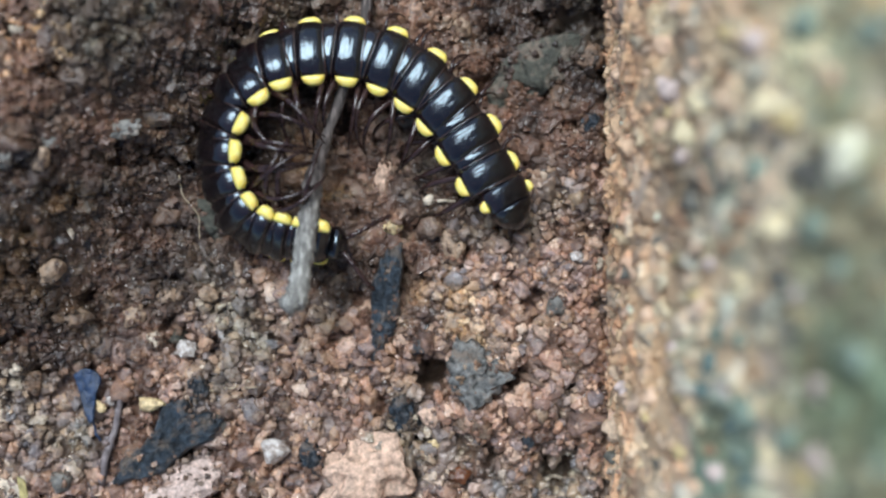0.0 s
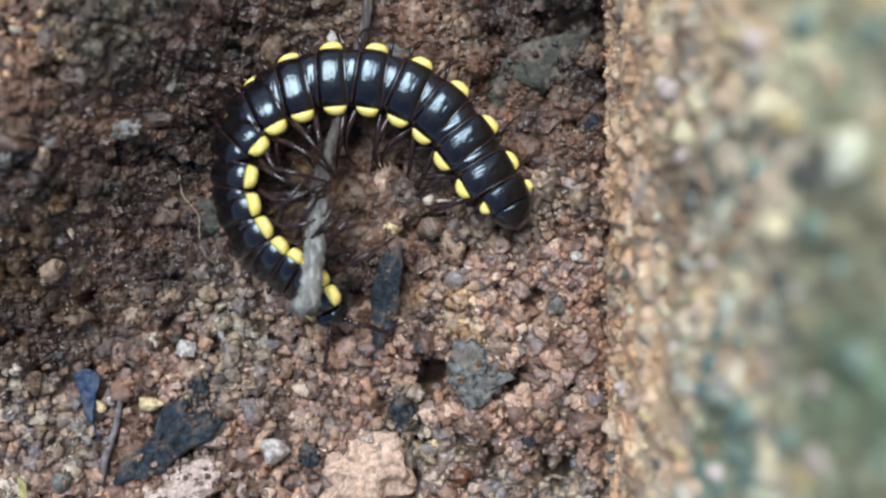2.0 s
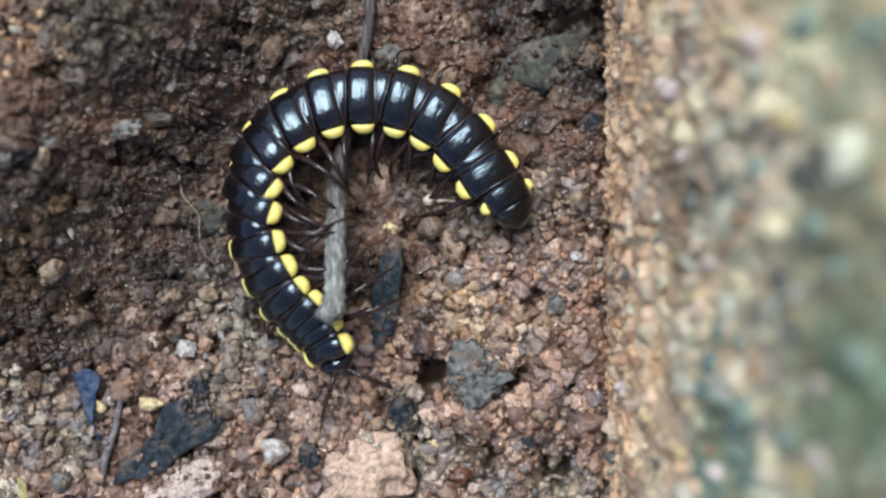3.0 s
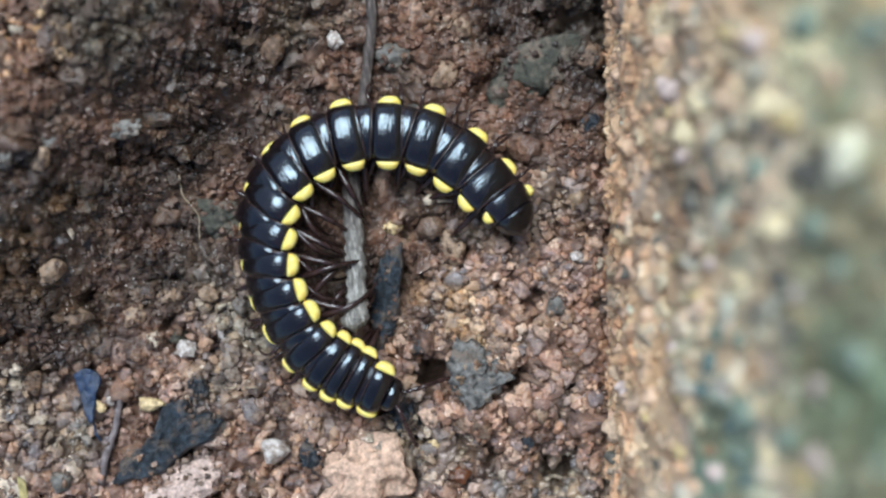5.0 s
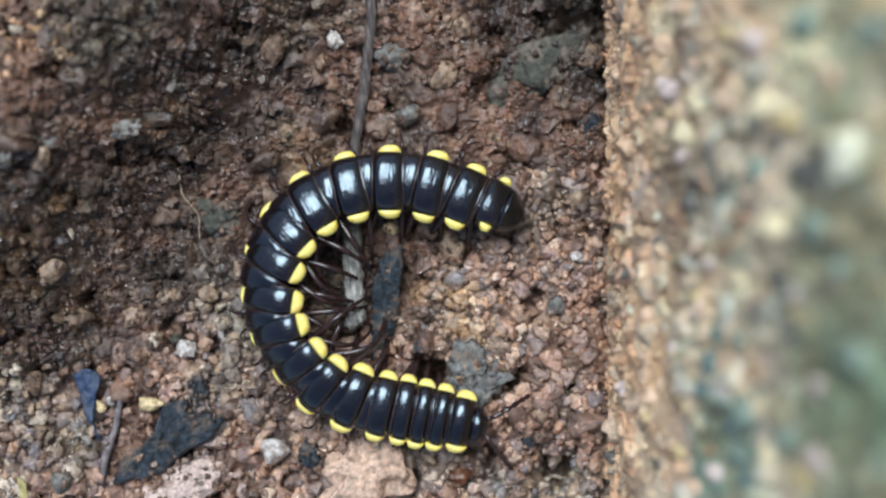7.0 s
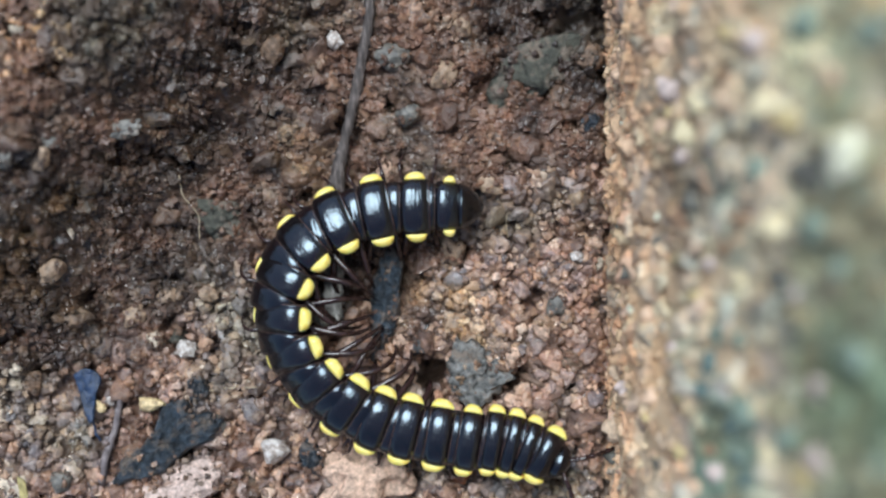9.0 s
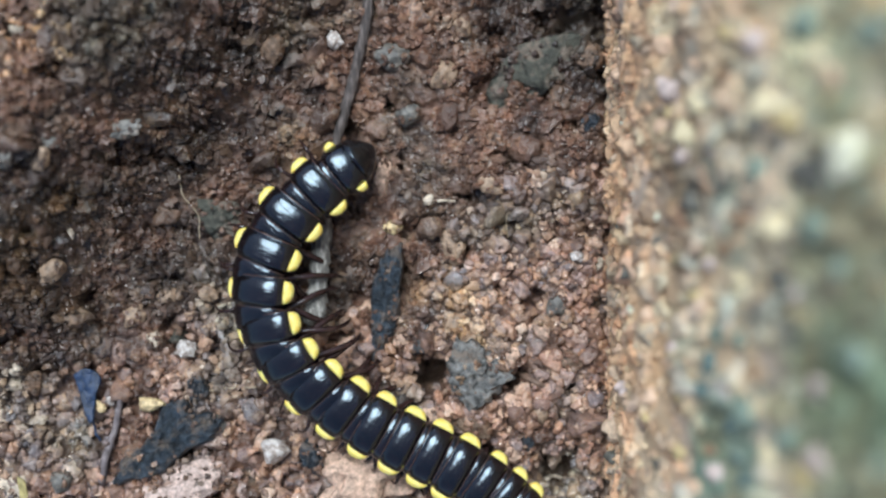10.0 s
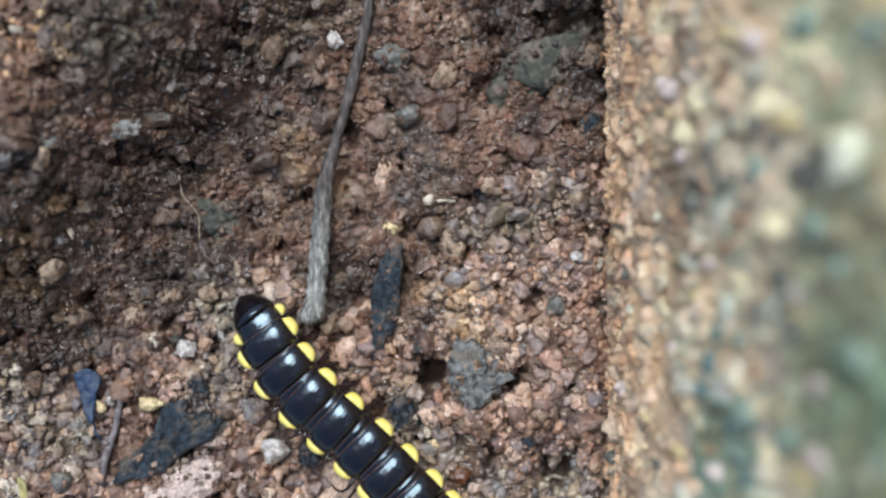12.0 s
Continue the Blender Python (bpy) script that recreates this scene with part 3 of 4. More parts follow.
def litter():
    lump("stone", "large flat orange-brown stone half sunk in soil", "stone", -3.78, -11.47, 2.41, 2.01, 0.9, M_ORANGE, 12, 3, 0.8, 0.3)
    lump("soil_clod", "pinkish crumbly lump of soil", "clod", -13.27, -12.04, 2.44, 1.29, 0.9, M_PINK, 8, 4, 0.6, 0.36)
    lump("soil_clod", "grey porous clod of ash and soil", "clod", 1.60, -6.61, 1.65, 1.45, 0.8, M_ASH, 20, 35, 0.95, 0.55)
    lump("soil_clod", "dull greenish grey clod of earth", "clod", 4.89, 9.18, 2.44, 1.72, 0.6, M_GREEN, 25, 6, 0.8, 0.78)
    lump("soil_clod", "dark grey flat clod of earth", "clod", -11.41, 1.60, 1.43, 0.92, 0.5, M_GREEN, -10, 7, 0.7, 0.62)
    lump("charcoal", "small lump of blue-black charcoal", "charcoal", -12.33, -7.01, 0.55, 0.63, 0.5, M_COAL, 0, 10, 0.4, 0.3)
    lump("charcoal", "small lump of blue-black charcoal", "charcoal", -6.64, -10.61, 0.80, 0.92, 0.6, M_COAL, 15, 11, 0.45, 0.35)
    lump("charcoal", "small lump of blue-black charcoal", "charcoal", 4.26, -9.75, 0.37, 0.57, 0.4, M_COAL, 10, 12, 0.4, 0.3)
    lump("charcoal", "small lump of blue-black charcoal", "charcoal", -2.12, -8.41, 0.72, 1.15, 0.5, M_COAL, 25, 13, 0.5, 0.4)
    lump("charcoal", "small lump of blue-black charcoal", "charcoal", -3.69, -5.26, 0.57, 1.00, 0.4, M_COAL, -5, 14, 0.5, 0.5)
    g = "grey stones in the soil"
    for k, (x, y, sx, sy, mat) in enumerate([
            (-2.40, 9.75, 0.92, 0.69, M_GREY), (-1.83, 6.84, 0.63, 0.57, M_GREY), (5.84, -2.69, 0.75, 0.52, M_GREY), (-1.00, -4.78, 0.63, 0.75, M_DARKGREY),
            (-13.73, -4.52, 0.43, 0.49, M_GREEN), (-19.28, -11.73, 0.57, 0.63, M_GREY), (-21.71, -12.04, 0.92, 0.75, M_PALE), (-11.41, -8.84, 0.52, 0.57, M_GREY), (1.60, -8.70, 0.80, 1.15, M_BROWN)]):
        lump("pebble", "small dull grey stone set in soil", "pebble", x, y, sx, sy, 0.5, mat, 30 * k, 20 + k, 0.35, 0.35, g)
    g = "brown stones in the soil"
    for k, (x, y, sx, sy, mat) in enumerate([
            (7.47, 9.84, 0.86, 0.77, M_BROWN), (0.11, 8.95, 0.80, 0.72, M_TAN), (-3.09, 3.66, 1.09, 0.49, M_ORANGE), (2.29, 3.20, 0.72, 0.49, M_TAN),
            (-2.46, 1.09, 0.46, 0.4, M_GOLD), (-19.06, -1.02, 0.83, 0.57, M_TAN), (-13.87, -2.37, 0.40, 0.52, M_TAN), (-14.59, -4.61, 0.43, 0.40, M_PALE),
            (-21.33, -6.01, 0.40, 0.32, M_PALE), (2.35, -2.46, 0.55, 0.49, M_ORANGE), (4.92, -8.29, 0.52, 0.43, M_TAN), (3.66, -10.44, 0.55, 0.40, M_ORANGE),
            (0.60, -3.83, 0.60, 0.52, M_TAN), (-2.09, -4.61, 0.52, 0.43, M_ORANGE), (0.54, 0.03, 0.92, 0.69, M_TAN), (-18.61, 4.17, 0.63, 0.57, M_TAN),
            (1.46, -4.55, 0.69, 0.37, M_TAN)] + [(3.46, -5.46, 0.63, 0.46, M_ORANGE), (5.03, -4.12, 0.57, 0.40, M_ORANGE), (-0.46, -8.50, 0.69, 0.57, M_ORANGE), (-15.65, -3.40, 0.69, 0.52, M_TAN),
            (-20.58, -6.79, 0.63, 0.46, M_BROWN), (-7.98, -7.98, 0.57, 0.46, M_BROWN), (6.46, -5.69, 0.69, 0.57, M_BROWN), (-8.55, 9.87, 0.80, 0.63, M_BROWN), (1.03, 11.33, 0.57, 0.46, M_TAN)]):
        lump("pebble", "small rounded brown stone set in soil", "pebble", x, y, sx, sy, 0.42, mat, 47 * k, 50 + k, 0.35, 0.3, g)
    g = "glassy grains in the soil"
    for k, (x, y, sx, sy, mat) in enumerate([
            (-8.35, -10.07, 0.72, 0.72, M_QUARTZ), (-12.99, -5.12, 0.60, 0.46, M_QUARTZ), (-5.49, 10.49, 0.46, 0.40, M_QUARTZ), (-14.82, -7.81, 0.72, 0.40, M_GOLD),
            (-17.31, -8.04, 0.26, 0.32, M_GOLD), (-16.82, -7.67, 0.23, 0.26, M_QUARTZ), (-0.72, 2.43, 0.29, 0.26, M_PALE), (6.81, -0.40, 0.32, 0.37, M_QUARTZ), (7.95, -0.77, 0.32, 0.29, M_PALE),
            (-18.10, 0.77, 0.29, 0.14, M_PALE), (6.98, 2.83, 0.17, 0.17, M_GOLD), (-11.27, -4.26, 0.20, 0.34, M_QUARTZ), (-0.49, -9.90, 0.29, 0.29, M_GOLD), (-19.45, 10.06, 0.40, 0.34, M_PALE)]):
        lump("quartz_grain", "pale glassy grain of sand catching the light", "grain", x, y, sx, sy, min(sx, sy) * 0.9, mat, 0 if mat is M_GOLD else 33 * k, 80 + k, 0.55, -0.1, g)
    for k, (x, y, sx, sy, rz) in enumerate([(-15.26, 5.72, 0.98, 0.43, 12), (-18.20, 4.90, 0.63, 0.29, -10), (-19.91, 4.17, 0.63, 0.34, 60)]):
        lump("stone_flake", "thin grey flake of stone lying on the bank", "stone", x, y, sx, sy, 0.2, M_GREY, rz, 120 + k, 0.3, 0.1, "stone flakes on the bank")
    lump("seed_husk", "glossy wet red-brown chip of husk", "husk", 0.75, -11.45, 0.62, 0.5, 0.4, M_HUSK, 20, 131, 0.5, 0.15)
    lump("dark_pebble", "small smooth blue-black pebble", "pebble", 7.41, 6.38, 0.6, 0.5, 0.4, M_COAL, 20, 130, 0.3, 0.2)


litter()


def tube(points, radii, sides=7, jag=0.0, seed=0):
    """A tapered tube through points, closed at both ends; millimetres."""
    bm = bmesh.new()
    rows = []
    pts = [Vector(p) for p in points]
    for i, (p, r) in enumerate(zip(pts, radii)):
        d = (pts[min(i + 1, len(pts) - 1)] - pts[max(i - 1, 0)]).normalized()
        side = d.cross(Vector((0, 0, 1)))
        side = side.normalized() if side.length > 1e-4 else Vector((1, 0, 0))
        up = side.cross(d)
        row = []
        for k in range(sides):
            a = 2 * math.pi * k / sides
            rr = r * (1 + jag * noise.noise((i * 0.9 + seed, math.cos(a) * 1.5, math.sin(a) * 1.5)))
            row.append(bm.verts.new((p + side * math.cos(a) * rr + up * math.sin(a) * rr) * MM))
        rows.append(row)
    for a, b in zip(rows, rows[1:]):
        for k in range(sides):
            bm.faces.new((a[k], a[(k + 1) % sides], b[(k + 1) % sides], b[k]))
    bm.faces.new(rows[0])
    bm.faces.new(rows[-1][::-1])
    bmesh.ops.recalc_face_normals(bm, faces=bm.faces)
    return bm


def spline(points, n):
    """Points evenly along a Catmull-Rom curve."""
    p = [np.array(q, float) for q in points]
    p = [2 * p[0] - p[1]] + p + [2 * p[-1] - p[-2]]
    out = []
    for k in range(n):
        u = k / (n - 1) * (len(p) - 3)
        i = min(int(u), len(p) - 4)
        t = u - i
        a, b, c, d = p[i:i + 4]
        out.append(tuple(0.5 * (2 * b + (c - a) * t + (2 * a - 5 * b + 4 * c - d) * t * t + (3 * b - a - 3 * c + d) * t ** 3)))
    return out


def laid(points, lift):
    """Points of a plan, laid on the soil."""
    return [(x, y, height(x, y) + lift) for x, y in points]


def strand(name, label, category, points, r0, r1, mat, lift, n=16, jag=0.2):
    pts = laid(spline(points, n), lift)
    return tagged(part(name, tube(pts, [r0 + (r1 - r0) * i / (n - 1) for i in range(n)], 7, jag), mat), label, category)


strand("rootlet", "thin red-brown rootlet lying on the soil", "root", [(2.52, -5.84), (3.46, -6.21), (4.46, -6.61), (5.75, -7.27)], 0.2, 0.12, M_ROOT, 0.3)
strand("stalk", "thin grey-brown dry stalk", "stalk", [(-16.30, -7.41), (-16.56, -8.70), (-16.93, -10.27), (-17.28, -11.93)], 0.17, 0.2, M_STALK, 0.45)
strand("stalk", "short pale dry straw", "straw", [(-0.29, 2.40), (0.17, 2.43), (0.63, 2.40)], 0.09, 0.07, M_PALE, 0.3, 8)
strand("fibre", "very thin pale plant fibre", "fibre", [(3.46, 3.32), (3.29, 2.32), (3.20, 1.32), (3.29, 0.46)], 0.025, 0.02, M_HAIR, 0.35)
strand("fibre", "very thin pale plant fibre", "fibre", [(-13.22, 3.69), (-13.12, 2.73), (-12.41, 1.74), (-12.36, 0.46)], 0.04, 0.03, M_HAIR, 0.4)
strand("fibre", "very thin pale plant fibre", "fibre", [(-11.84, -7.18), (-10.84, -7.01), (-9.84, -6.95), (-9.21, -6.89)], 0.04, 0.03, M_HAIR, 0.35)
strand("straw", "short pale sliver of straw", "straw", [(5.38, -12.16), (6.04, -12.01), (6.75, -12.16)], 0.13, 0.07, M_PALE, 0.4, 8)


def flake(name, label, category, outline, mat, lift, thick=0.1, ragged=0.0, dusty=None):
    """A thin bent scrap with thickness, from its outline in plan."""
    n = 22 if not ragged else 64
    pts = spline(outline + [outline[0]], n + 1)[:-1]
    cx, cy = sum(p[0] for p in pts) / n, sum(p[1] for p in pts) / n
    z0 = height(cx, cy) + lift
    if dusty:
        z0 = bank(cx, cy) + lift
        LUMPS.append((cx, cy, z0, dusty[0], dusty[1], thick * 1.35, dusty[2]))
    bm = bmesh.new()
    rows = []
    for s, top in ((0.85, 0), (1.0, 0.12), (0.97, 0.55), (0.9, 0.85), (0.8, 0.98), (0.69, 1.05), (0.57, 1.08), (0.44, 1.1), (0.31, 1.1), (0.18, 1.1), (0.08, 1.1)):
        row = []
        for x, y in pts:
            k = s * (1 + ragged * (noise.noise((x * 1.1, y * 1.1, 4.0)) + noise.noise((x * 3.2, y * 3.2, 8.0)) * 0.7))
            px, py = cx + (x - cx) * k, cy + (y - cy) * k
            z = z0 + thick * top + 0.25 * noise.noise((px, py, 2.0)) + 0.2 * noise.noise((px * 3, py * 3, 6.0)) * (0.5 + ragged * 5)
            row.append(bm.verts.new((px * MM, py * MM, (z + (0.06 * ((px - cx) ** 2 + (py - cy) ** 2) if not ragged else 0)) * MM)))
        rows.append(row)
    for a, b in zip(rows, rows[1:]):
        for k in range(n):
            j = (k + 1) % n
            bm.faces.new((a[k], a[j], b[j], b[k]))
    bm.faces.new(rows[0][::-1])
    bm.faces.new(rows[-1])
    bmesh.ops.recalc_face_normals(bm, faces=bm.faces)
    return tagged(part(name, bm, mat), label, category)


flake("charcoal", "long splinter of blue-black charcoal", "charcoal", [(-2.69, 0.43), (-2.09, 0.09), (-2.06, -1.69), (-2.23, -3.26), (-2.60, -4.49), (-3.20, -5.46), (-3.72, -5.69), (-3.63, -3.83), (-3.69, -2.26), (-3.32, -0.77)], M_COAL, -0.25, 0.75, 0.16, (0.8, 3.1, -9))
flake("charcoal", "large slab of weathered dark charcoal", "charcoal", [(-12.99, -7.35), (-12.36, -8.04), (-11.04, -8.50), (-11.33, -9.41), (-12.84, -10.27), (-14.07, -11.18), (-15.42, -11.64), (-16.62, -11.98), (-16.36, -10.90), (-15.33, -10.04), (-14.56, -9.12), (-13.90, -7.84)], M_COAL, 0.1, 0.75, 0.2, (3.4, 1.6, 38))
leaf = flake("leaf_scrap", "crumpled dark blue-black scrap of leaf with a stalk", "leaf", [(-18.59, -6.32), (-17.96, -5.98), (-17.25, -6.49), (-17.51, -7.47), (-17.56, -8.61), (-17.85, -8.67), (-18.22, -7.58)], M_BLUE, 0.5)
part("stem", tube(laid(spline([(-17.73, -8.41), (-17.62, -9.07), (-17.28, -9.70)], 8), 0.4), [0.06] * 8, 6), M_BLUE, leaf)
flake("leaf_scrap", "yellow-green scrap of dry leaf", "leaf", [(-21.34, -11.36), (-20.94, -11.56), (-20.77, -12.21), (-20.65, -12.84), (-21.11, -12.84)], M_STRAW, 0.5)


dust()


# ---- stones set in the wall face ----
def wall_stone(y, z, r, mat, seed):
    ob = lump("wall_pebble", "blunt " + mat.name.replace("_", " ") + " set in the mortar face", "pebble", 0, 0, r * 1.1, r * 1.05, r * 1.15, mat, 0, seed, 0.5, 0, "pebbles in the wall", 3, 0)
    ob.matrix_basis = pose((wall_x(y, z) + 0.2 * r) * MM, y * MM, z * MM)


WALL_STONES = {
    M_WHITE: [(2.9, 23.5, 0.74), (6.1, 2.9, 0.21), (1.4, 9.5, 0.17), (-2.7, 6.8, 0.23), (9.9, 5.2, 0.25)],
    M_WALL_CREAM: [(6.0, 22.1, 0.68), (5.9, 20.0, 0.35), (5.0, 18.9, 0.54), (4.6, 17.1, 0.46), (5.7, 13.8, 0.64), (4.7, 12.5, 0.56), (-1.2, 16.3, 0.57), (-3.2, 18.4, 0.32), (-7.1, 18.9, 0.48), (0.7, 19.3, 0.63), (-6.8, 13.6, 0.30), (-5.7, 18.2, 0.26)],
    M_WALL_PEACH: [(5.3, 23.2, 0.47), (8.6, 10.2, 0.44), (3.8, 6.8, 0.41), (8.4, 3.4, 0.45), (5.2, 9.9, 0.42), (-9.4, 13.6, 0.36), (10.7, 2.5, 0.37), (7.7, 8.2, 0.30), (-2.9, 8.8, 0.41), (-4.8, 3.4, 0.36), (-6.3, 9.3, 0.40), (-8.9, 5.2, 0.34), (-4.7, 10.7, 0.31), (1.9, 17.6, 0.36), (-1.0, 7.5, 0.31)],
    M_WALL_PINK: [(6.7, 10.5, 0.66), (-1.5, 20.7, 0.41), (-5.3, 15.9, 0.47), (-4.6, 21.8, 0.43), (-6.5, 5.2, 0.46), (-0.6, 14.5, 0.33), (-6.9, 21.9, 0.53), (7.4, 17.6, 0.53), (-8.5, 14.8, 0.39), (-4.1, 11.5, 0.29), (3.8, 12.3, 0.39), (3.9, 14.8, 0.39)],
    M_WALL_OCHRE: [(4.3, 20.2, 0.60), (5.7, 10.5, 0.31), (8.0, 15.9, 0.41), (-0.4, 11.5, 0.35), (-5.9, 12.1, 0.40), (-7.3, 8.8, 0.35), (-8.3, 11.5, 0.41), (-7.6, 21.1, 0.46), (-2.0, 13.1, 0.37), (4.8, 22.9, 0.28)],
    M_WALL_BROWN: [(6.5, 15.7, 0.48), (4.2, 10.5, 0.31), (1.1, 17.1, 0.43), (-4.4, 18.0, 0.34), (3.1, 11.0, 0.36), (-2.7, 12.3, 0.33), (-7.8, 14.3, 0.27), (-4.9, 8.2, 0.30), (-10.2, 5.2, 0.34), (2.7, 8.8, 0.29), (5.8, 7.5, 0.31), (0.0, 15.9, 0.29), (7.4, 11.5, 0.29)],
    M_WALL_DARK: [(1.9, 12.8, 0.61), (2.5, 21.3, 0.66), (-1.1, 19.5, 0.57), (3.2, 22.2, 0.40), (-2.7, 20.7, 0.28), (-4.8, 18.9, 0.24), (1.1, 3.4, 0.36), (0.3, 9.3, 0.28), (0.5, 14.0, 0.41), (-1.0, 6.8, 0.38), (-10.3, 1.6, 0.38), (3.7, 19.1, 0.29), (4.3, 11.5, 0.14), (-9.2, 9.3, 0.28)],
    M_WALL_GREEN: [(-0.5, 23.2, 0.35), (-3.4, 24.2, 0.58), (2.8, 18.2, 0.40), (-5.9, 17.6, 0.64), (-3.3, 16.9, 0.38), (6.4, 24.9, 0.55), (7.4, 21.3, 0.61), (-0.6, 25.2, 0.43), (0.7, 21.9, 0.58), (-3.2, 15.0, 0.44), (1.6, 24.4, 0.47), (-6.3, 20.2, 0.49), (-6.5, 25.1, 0.43)],
    M_WALL_TEAL: [(-4.4, 14.5, 0.51), (-7.7, 16.1, 0.41), (-6.6, 15.9, 0.35), (-8.4, 17.1, 0.31), (-5.5, 14.0, 0.35), (-5.0, 18.2, 0.20)],
}
for k, (mat, spots) in enumerate(WALL_STONES.items()):
    for n, (y, z, r) in enumerate(spots):
        wall_stone(y, z, r, mat, 200 + 20 * k + n)


# ---- twig that the animal pushes about ----
PIVOT = (-3.68, 13.71, 0.35)


def build_twig():
    plan = [(-3.23, 15.59), (-3.68, 13.71), (-3.89, 11.47), (-4.40, 9.47), (-4.89, 7.47), (-5.61, 5.18), (-6.04, 3.17), (-6.21, 1.17), (-6.35, -0.83), (-6.52, -2.83), (-6.69, -3.46)]
    pts = spline(plan, 110)
    out = []
    for i, (x, y) in enumerate(pts):
        u = i / 109
        out.append((x - PIVOT[0], y - PIVOT[1], -0.2 * math.sin(math.pi * u) + 2.0 * max(0, u - 0.5) + 0.1 * noise.noise((u * 9, 0, 0))))
    radii = [0.27 + 0.08 * smooth((i / 109 - 0.85) / 0.1) + 0.22 * smooth((i / 109 - 0.46) / 0.2) + 0.06 * noise.noise((i * 0.24, 5, 0)) for i in range(110)]
    radii[-1] *= 0.6
    ob = part("twig", tube(out, radii, 14, 0.28, 3), M_TWIG)
    tagged(ob, "weathered grey-brown twig, bare at one end", "twig")
    ex, ey, ez = out[105]
    part("side_stub", tube([(ex + 0.1, ey + 0.1, ez), (ex - 0.25, ey - 0.05, ez), (ex - 0.5, ey, ez), (ex - 0.72, ey + 0.1, ez)], [0.5, 0.5, 0.38, 0.12], 10, 0.4), M_TWIG, ob)
    ob.matrix_basis = pose(PIVOT[0] * MM, PIVOT[1] * MM, PIVOT[2] * MM)
    return ob


twig = build_twig()


# ---- millipede: twenty rings on one empty; +x is forward, +z up ----
def ring_mesh(length, width, high, tail=0.0, collar=True):
    """A broad domed hind ring with a thin brown margin, and the narrower collar in front of it that slides under the next ring."""
    st = [(-0.40, 0.7, 0), (-0.435, 0.8, 0), (-0.45, 0.852, 1), (-0.443, 0.868, 1), (-0.43, 0.872, 1), (-0.415, 0.862, 0), (-0.395, 0.872, 0), (-0.365, 0.912, 0), (-0.32, 0.95, 0), (-0.26, 0.977, 0), (-0.18, 0.992, 0), (-0.1, 0.999, 0),
          (-0.02, 1.0, 0), (0.06, 0.996, 0), (0.13, 0.984, 0), (0.185, 0.958, 0), (0.225, 0.918, 0), (0.255, 0.875, 0), (0.278, 0.838, 0), (0.295, 0.808, 0), (0.31, 0.795, 1), (0.322, 0.797, 1), (0.335, 0.808, 0), (0.36, 0.82, 0), (0.41, 0.826, 0), (0.48, 0.822, 0),
          (0.55, 0.803, 0), (0.64, 0.765, 0), (0.78, 0.7, 0), (0.92, 0.6, 0)]
    if not collar:
        st = st[:15] + [(0.16, 0.95, 0), (0.25, 0.91, 0), (0.33, 0.85, 0), (0.4, 0.77, 0), (0.45, 0.66, 0), (0.475, 0.56, 1), (0.47, 0.45, 0)]
    n_side = 40
    bm = bmesh.new()
    rows = []
    for sx, s, _ in st:
        taper = 1 - tail * smooth((0.35 - sx) / 0.9)
        row = []
        for k in range(n_side):
            a = 2 * math.pi * k / n_side
            c, n = math.cos(a), math.sin(a)
            y = width * (1 - (1 - s) * 0.66) * taper * math.copysign(abs(c) ** 0.82, c)  # pinched less at the sides than above
            z = (high if n > 0 else 0.62) * (1 - (1 - s) * 1.2) * taper * math.copysign(abs(n) ** 0.86, n)
            row.append(bm.verts.new(((sx + 0.12) * length * MM, y * MM, z * MM)))
        rows.append(row)
    for i, (a, b) in enumerate(zip(rows, rows[1:])):
        for k in range(n_side):
            f = bm.faces.new((a[k], a[(k + 1) % n_side], b[(k + 1) % n_side], b[k]))
            f.material_index = 1 if st[i][2] and st[i + 1][2] else 0
    bm.faces.new(rows[0])
    bm.faces.new(rows[-1][::-1])
    bmesh.ops.recalc_face_normals(bm, faces=bm.faces)
    return bm


def lobe_mesh(half, out, thick, side):
    """A half-moon side lobe: straight where it joins the ring, blunt and rounded outside, fuller behind than in front."""
    bm = bmesh.new()
    rows = []
    for j in range(11):
        f = -math.pi / 2 + math.pi * j / 10
        row = []
        for k in range(21):
            u = -1 + 2 * k / 20
            e = (1 - abs(u) ** 2.7) ** 0.62
            y = (-0.16 + (out + 0.16) * math.cos(f) ** 0.75 * e) if j not in (0, 10) else -0.16
            z = thick * math.sin(f) * (0.55 + 0.45 * e)
            row.append(bm.verts.new((half * (u - 0.1 * (1 - u * u)) * MM, side * y * MM, z * MM)))
        rows.append(row)
    for a, b in zip(rows, rows[1:]):
        for k in range(20):
            bm.faces.new((a[k], a[k + 1], b[k + 1], b[k]))
    bmesh.ops.remove_doubles(bm, verts=bm.verts, dist=1e-7)
    bmesh.ops.holes_fill(bm, edges=[e for e in bm.edges if e.is_boundary], sides=0)
    bmesh.ops.recalc_face_normals(bm, faces=bm.faces)
    return bm


